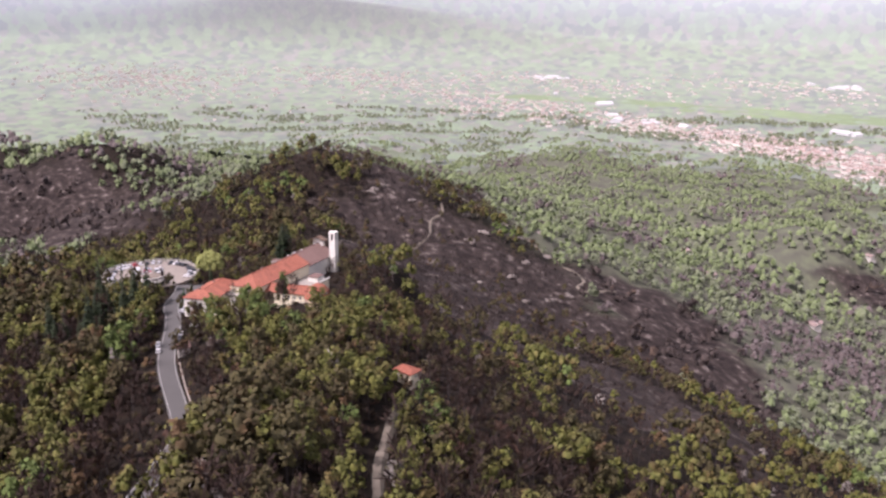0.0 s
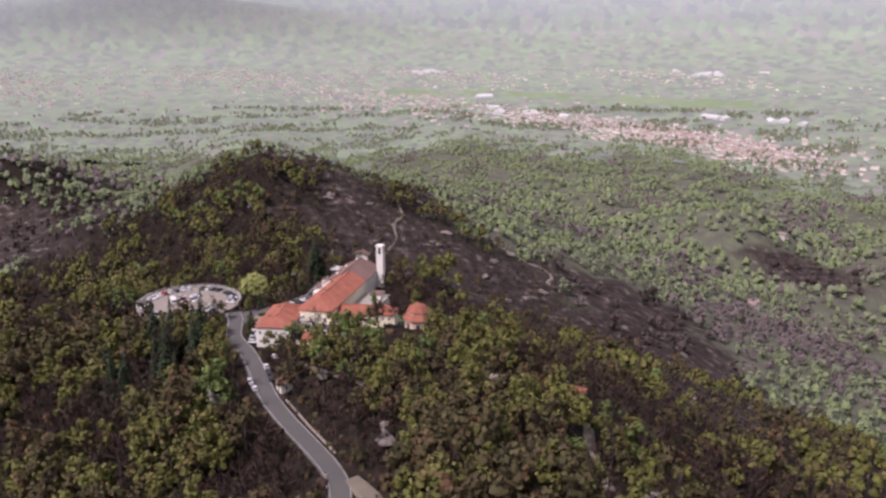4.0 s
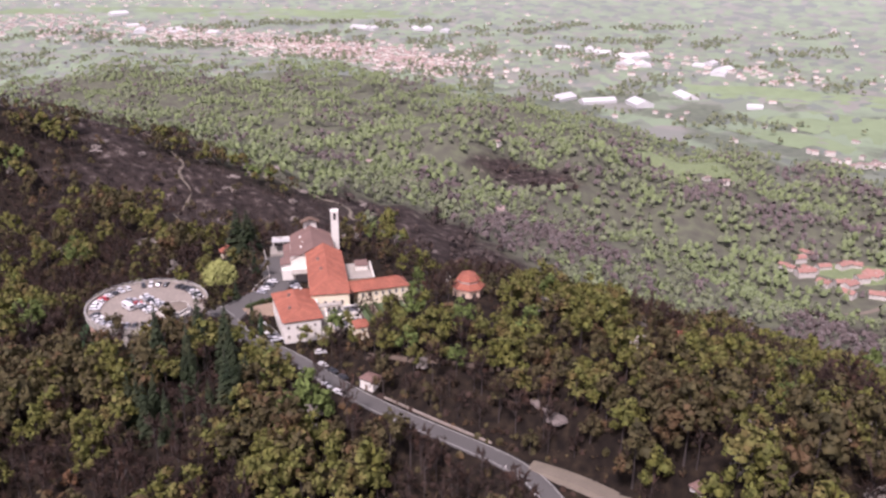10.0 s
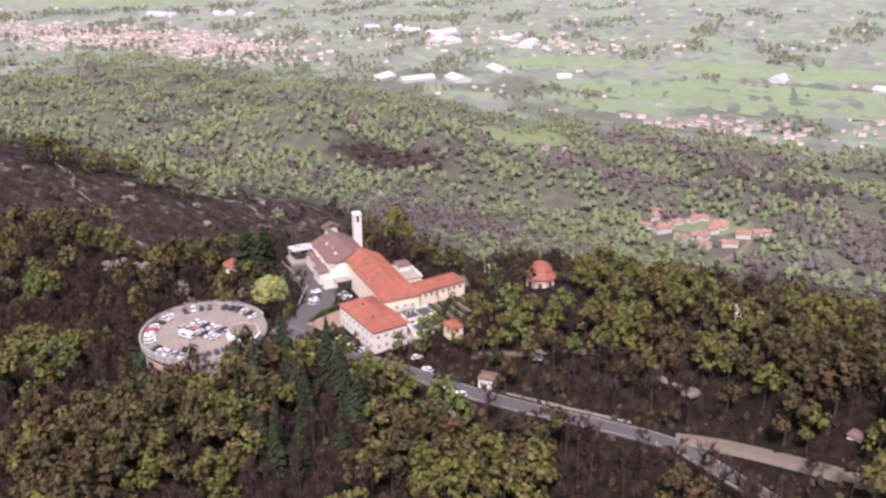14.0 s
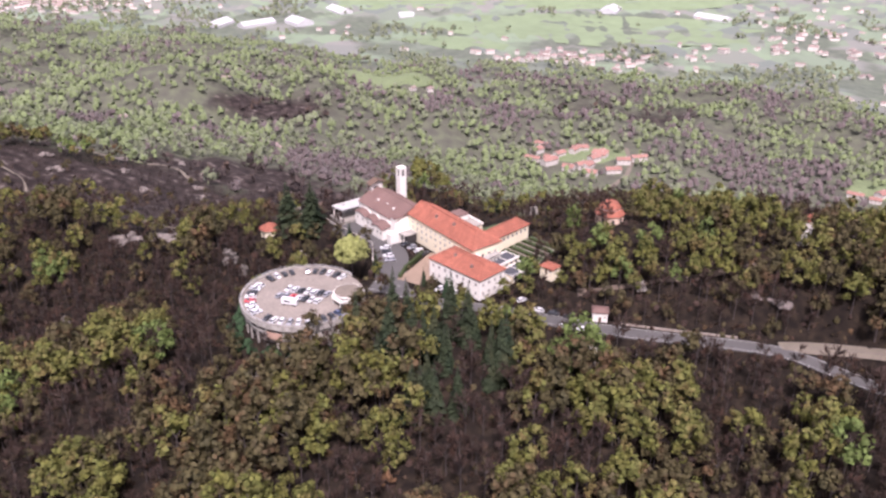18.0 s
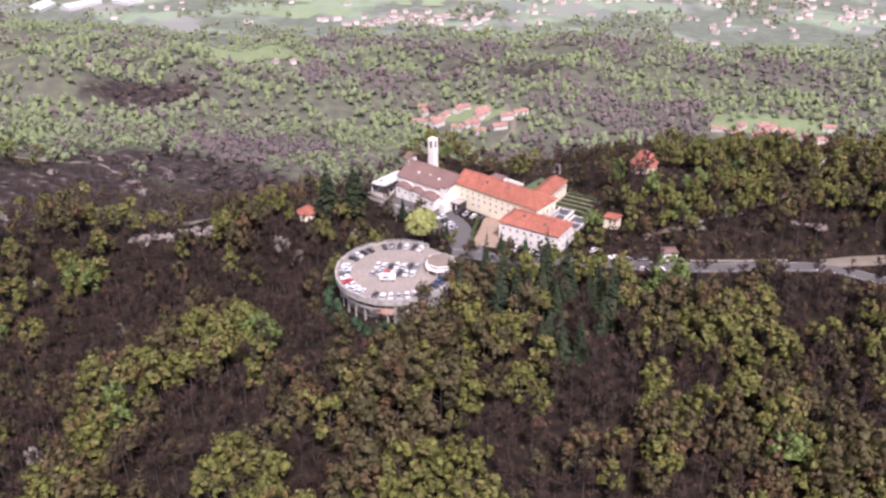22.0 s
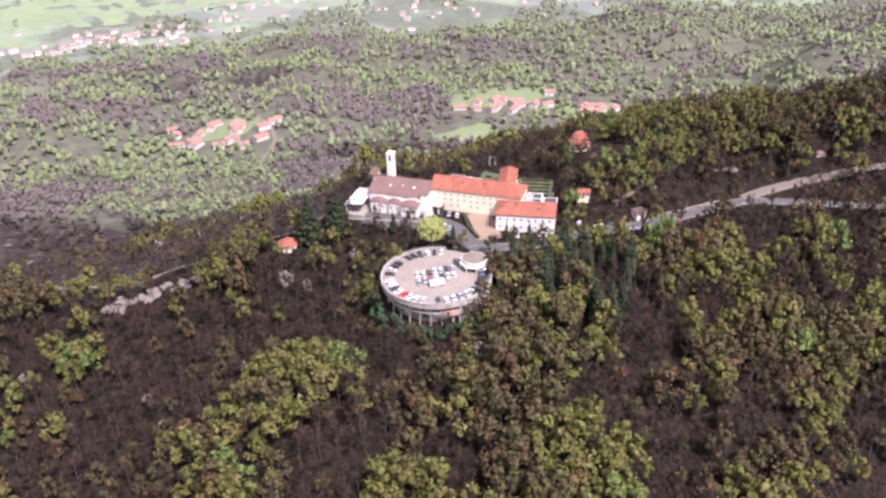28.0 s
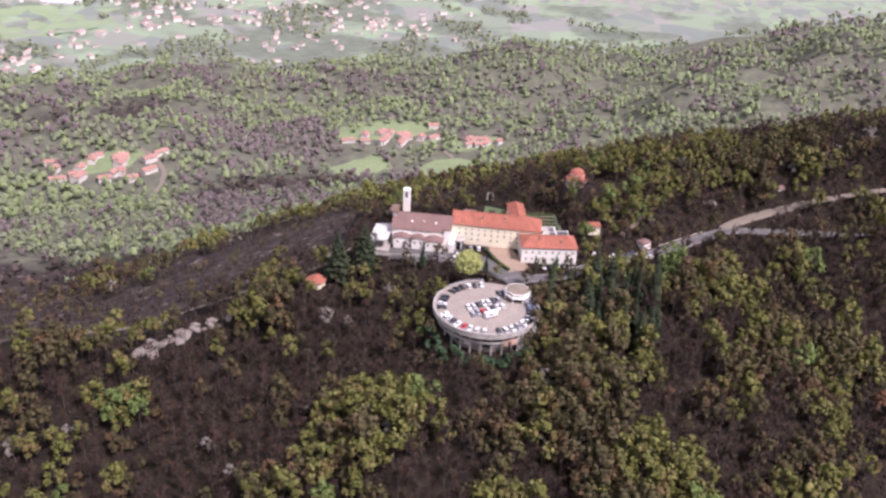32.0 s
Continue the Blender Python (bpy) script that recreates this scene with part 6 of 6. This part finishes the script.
# ---- villages ----
def house(x, y, w, d, h, turn, wall, roof, label, group):
    t = thing("village_house", x, y, float(land(x, y)), turn, label, "house", group)
    part("wall", prism([(-w / 2, -d / 2), (w / 2, -d / 2), (w / 2, d / 2), (-w / 2, d / 2)], -4, h), wall, t)
    rise, o = d * 0.22, 0.7
    for s in (-1, 1):
        part("roof_slope", slab([(-w / 2 - o, 0, h + rise), (w / 2 + o, 0, h + rise), (w / 2 + o, s * (d / 2 + o), h - 0.2), (-w / 2 - o, s * (d / 2 + o), h - 0.2)], 0.3), roof, t)
    for s in (-1, 1):
        bm = bmesh.new()
        v = [bm.verts.new(p) for p in ((s * w / 2, -d / 2, h), (s * w / 2, d / 2, h), (s * w / 2, 0, h + rise - 0.2))]
        bm.faces.new(v)
        part("gable", bm, wall, t)
    for k in range(3):
        part("window", boxed(-w / 2 + w * (k + 0.5) / 3 - 0.5, -w / 2 + w * (k + 0.5) / 3 + 0.5, -d / 2 - 0.05, -d / 2 + 0.02, h - 2.6, h - 1.2), M["dark"], t)
    part("chimney", boxed(w * 0.2, w * 0.2 + 0.8, 0.6, 1.4, h, h + rise + 1.0), wall, t)
    return t


random.seed(77)
FIRST = [(131, 936), (163, 925), (150, 905), (190, 880), (210, 905), (232, 865), (172, 868), (200, 850), (186, 940), (222, 930), (250, 900), (140, 960)]
FIRST += [(190 + random.gauss(0, 34), 903 + random.gauss(0, 26)) for _ in range(7)]
for x, y in FIRST:
    house(x, y, random.uniform(15, 23), random.uniform(10, 13), random.uniform(6, 8.5), random.uniform(-30, 60), M["wall_far"], M["roof_village"], "stone village house with a faded red roof", "houses of the hill village")
SECOND = [(570, 820), (588, 800), (606, 812), (620, 787), (634, 800), (652, 780), (584, 838), (614, 834), (668, 768), (694, 712), (712, 700), (728, 714), (708, 728), (742, 694)]
SECOND += [(620 + random.gauss(0, 34), 802 + random.gauss(0, 18)) for _ in range(8)] + [(718 + random.gauss(0, 16), 708 + random.gauss(0, 12)) for _ in range(3)]
for x, y in SECOND:
    house(x, y, random.uniform(13, 22), random.uniform(9, 12), random.uniform(5.5, 8), random.uniform(-30, 40), M["wall_far"], M["roof_village"], "village house with a red roof among meadows", "houses of the valley village")
for x, y in ((-203, 735), (-363, 686), (-91, 1350), (-60, 1370), (-120, 1335), (-271, 640), (-194, 722), (340, 1100), (-330, 980)):
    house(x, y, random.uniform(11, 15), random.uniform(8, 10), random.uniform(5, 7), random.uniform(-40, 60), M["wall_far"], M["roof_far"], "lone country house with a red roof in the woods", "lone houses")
strip("village_road", [(x, y, float(land(x, y)) + 0.6) for x, y in line_points(VILLAGE_ROAD, 6)], 3.0, 0.0, M["gravel"], "pale village road in a curve", "road")
strip("valley_road", [(x, y, float(land(x, y)) + 0.6) for x, y in line_points([(600, 640), (640, 690), (655, 740), (640, 790), (650, 850), (690, 900)], 6)], 3.0, 0.0, M["gravel"], "pale valley road through the meadows", "road")


def meadow(x, y, rx, ry, turn, mat, label, seed):
    """A meadow that lies on the ground."""
    rng = np.random.RandomState(seed)
    verts, faces, n = [], [], 20
    c, s = math.cos(radians(turn)), math.sin(radians(turn))
    edge = rng.uniform(0.8, 1.15, n)
    for k in range(6):
        for j in range(n):
            a = j * 2 * math.pi / n
            u, v = rx * k / 5 * edge[j] * math.cos(a), ry * k / 5 * edge[j] * math.sin(a)
            px, py = x + u * c - v * s, y + u * s + v * c
            level = float(far_level(px, py)) if math.hypot(px - EYE0[0], py - EYE0[1]) > 2700 else float(land(px, py))
            verts.append(bend(np.array((px, py, level + 1.5 - 1.5 * (k == 5)))))
    for k in range(5):
        faces += [(k * n + j, k * n + (j + 1) % n, (k + 1) * n + (j + 1) % n, (k + 1) * n + j) for j in range(n)]
    ob = mesh_object("meadow", verts, faces, mat, smooth_shade=True)
    tagged(ob, label, "meadow", kind="structure")


MEADOWS = [(205, 935, 60, 35, 20), (640, 850, 95, 45, -20), (500, 742, 62, 32, 10), (605, 668, 55, 32, -15), (-400, 1010, 60, 35, 30), (-150, 1420, 120, 60, 0), (715, 720, 50, 30, 0)]
field_green = material("meadow_grass", (0.135, 0.17, 0.078), 0.95, 0.2, 0.02, 0.25, 0.2)
for k, (x, y, rx, ry, a) in enumerate(MEADOWS):
    meadow(x, y, rx, ry, a, field_green, "light green meadow among the hills", 500 + k)


pasture = material("pasture", (0.165, 0.215, 0.115), 0.95, 0.03, 0.006, 0.14, 0.1)
for k, (x, y, rx, ry, a) in enumerate(FIELDS):
    meadow(x, y, rx, ry, a, pasture, "wide smooth green field on the plain", 540 + k)


# ---- towns on the plain, far off ----
def far_town(name, label, spots, wall, roof, seed):
    """Far houses: walls with gable roofs, joined."""
    rng = np.random.RandomState(seed)
    wv, wf, rv, rf = [], [], [], []
    for x, y, w, d, h in spots:
        a = rng.uniform(0, 3.1416)
        c, s, z = math.cos(a), math.sin(a), (float(far_level(x, y)) if math.hypot(x - EYE0[0], y - EYE0[1]) > 2700 else float(land(x, y))) - 1.0
        def put(u, v, q):
            return (x + u * c - v * s, y + u * s + v * c, z + q)
        b = len(wv)
        for q in (0, h):
            wv += [put(-w / 2, -d / 2, q), put(w / 2, -d / 2, q), put(w / 2, d / 2, q), put(-w / 2, d / 2, q)]
        wf += [(b + k, b + (k + 1) % 4, b + 4 + (k + 1) % 4, b + 4 + k) for k in range(4)]
        b = len(rv)
        rv += [put(-w / 2, -d / 2 - 0.5, h), put(w / 2, -d / 2 - 0.5, h), put(w / 2, d / 2 + 0.5, h), put(-w / 2, d / 2 + 0.5, h), put(-w / 2, 0, h + d * 0.2), put(w / 2, 0, h + d * 0.2)]
        rf += [(b, b + 1, b + 5, b + 4), (b + 2, b + 3, b + 4, b + 5), (b + 1, b + 2, b + 5), (b + 3, b, b + 4)]
    for v, f, mat, tail in ((wv, wf, wall, "_walls"), (rv, rf, roof, "_roofs")):
        ob = mesh_object(name + tail, bend(np.array(v)), f, mat)
        tagged(ob, label, "town", kind="stuff")


rng = np.random.RandomState(88)
homes, sheds = [], []
for cx, cy, rx, ry, count in ((-1780, 2560, 440, 240, 470), (-1350, 2450, 300, 180, 220), (-2400, 2600, 500, 250, 300), (-3400, 2400, 900, 350, 300), (-5900, 900, 1500, 700, 500), (-5400, 2400, 1500, 600, 500), (-4800, 3500, 1300, 500, 300), (240, 1900, 260, 90, 70), (950, 2150, 520, 350, 130), (1250, 1750, 350, 260, 70), (-500, 2900, 700, 300, 120), (640, 1560, 200, 90, 40), (-3600, 4600, 1200, 500, 200)):
    for _ in range(count):
        u, v = rng.normal(0, 0.5, 2)
        homes.append((cx + u * rx, cy + v * ry, rng.uniform(12, 26), rng.uniform(9, 14), rng.uniform(6, 11)))
for _ in range(260):
    homes.append((rng.uniform(-4500, 1700), rng.uniform(1900, 4300), rng.uniform(12, 24), rng.uniform(9, 13), rng.uniform(6, 9)))
for cx, cy, n in ((-920, 3000, 6), (-530, 2860, 5), (-1850, 3300, 5), (-3500, 3000, 8), (-4900, 3700, 10), (-3500, 5000, 10), (-416, 2220, 3), (-2850, 2630, 5), (-150, 2500, 6), (600, 2500, 5)):
    for _ in range(n):
        sheds.append((cx + rng.normal(0, 150), cy + rng.normal(0, 90), rng.uniform(40, 110), rng.uniform(25, 55), rng.uniform(7, 11)))
homes = [h for h in homes if land(h[0], h[1]) < -372 and not in_field(h[0], h[1])]
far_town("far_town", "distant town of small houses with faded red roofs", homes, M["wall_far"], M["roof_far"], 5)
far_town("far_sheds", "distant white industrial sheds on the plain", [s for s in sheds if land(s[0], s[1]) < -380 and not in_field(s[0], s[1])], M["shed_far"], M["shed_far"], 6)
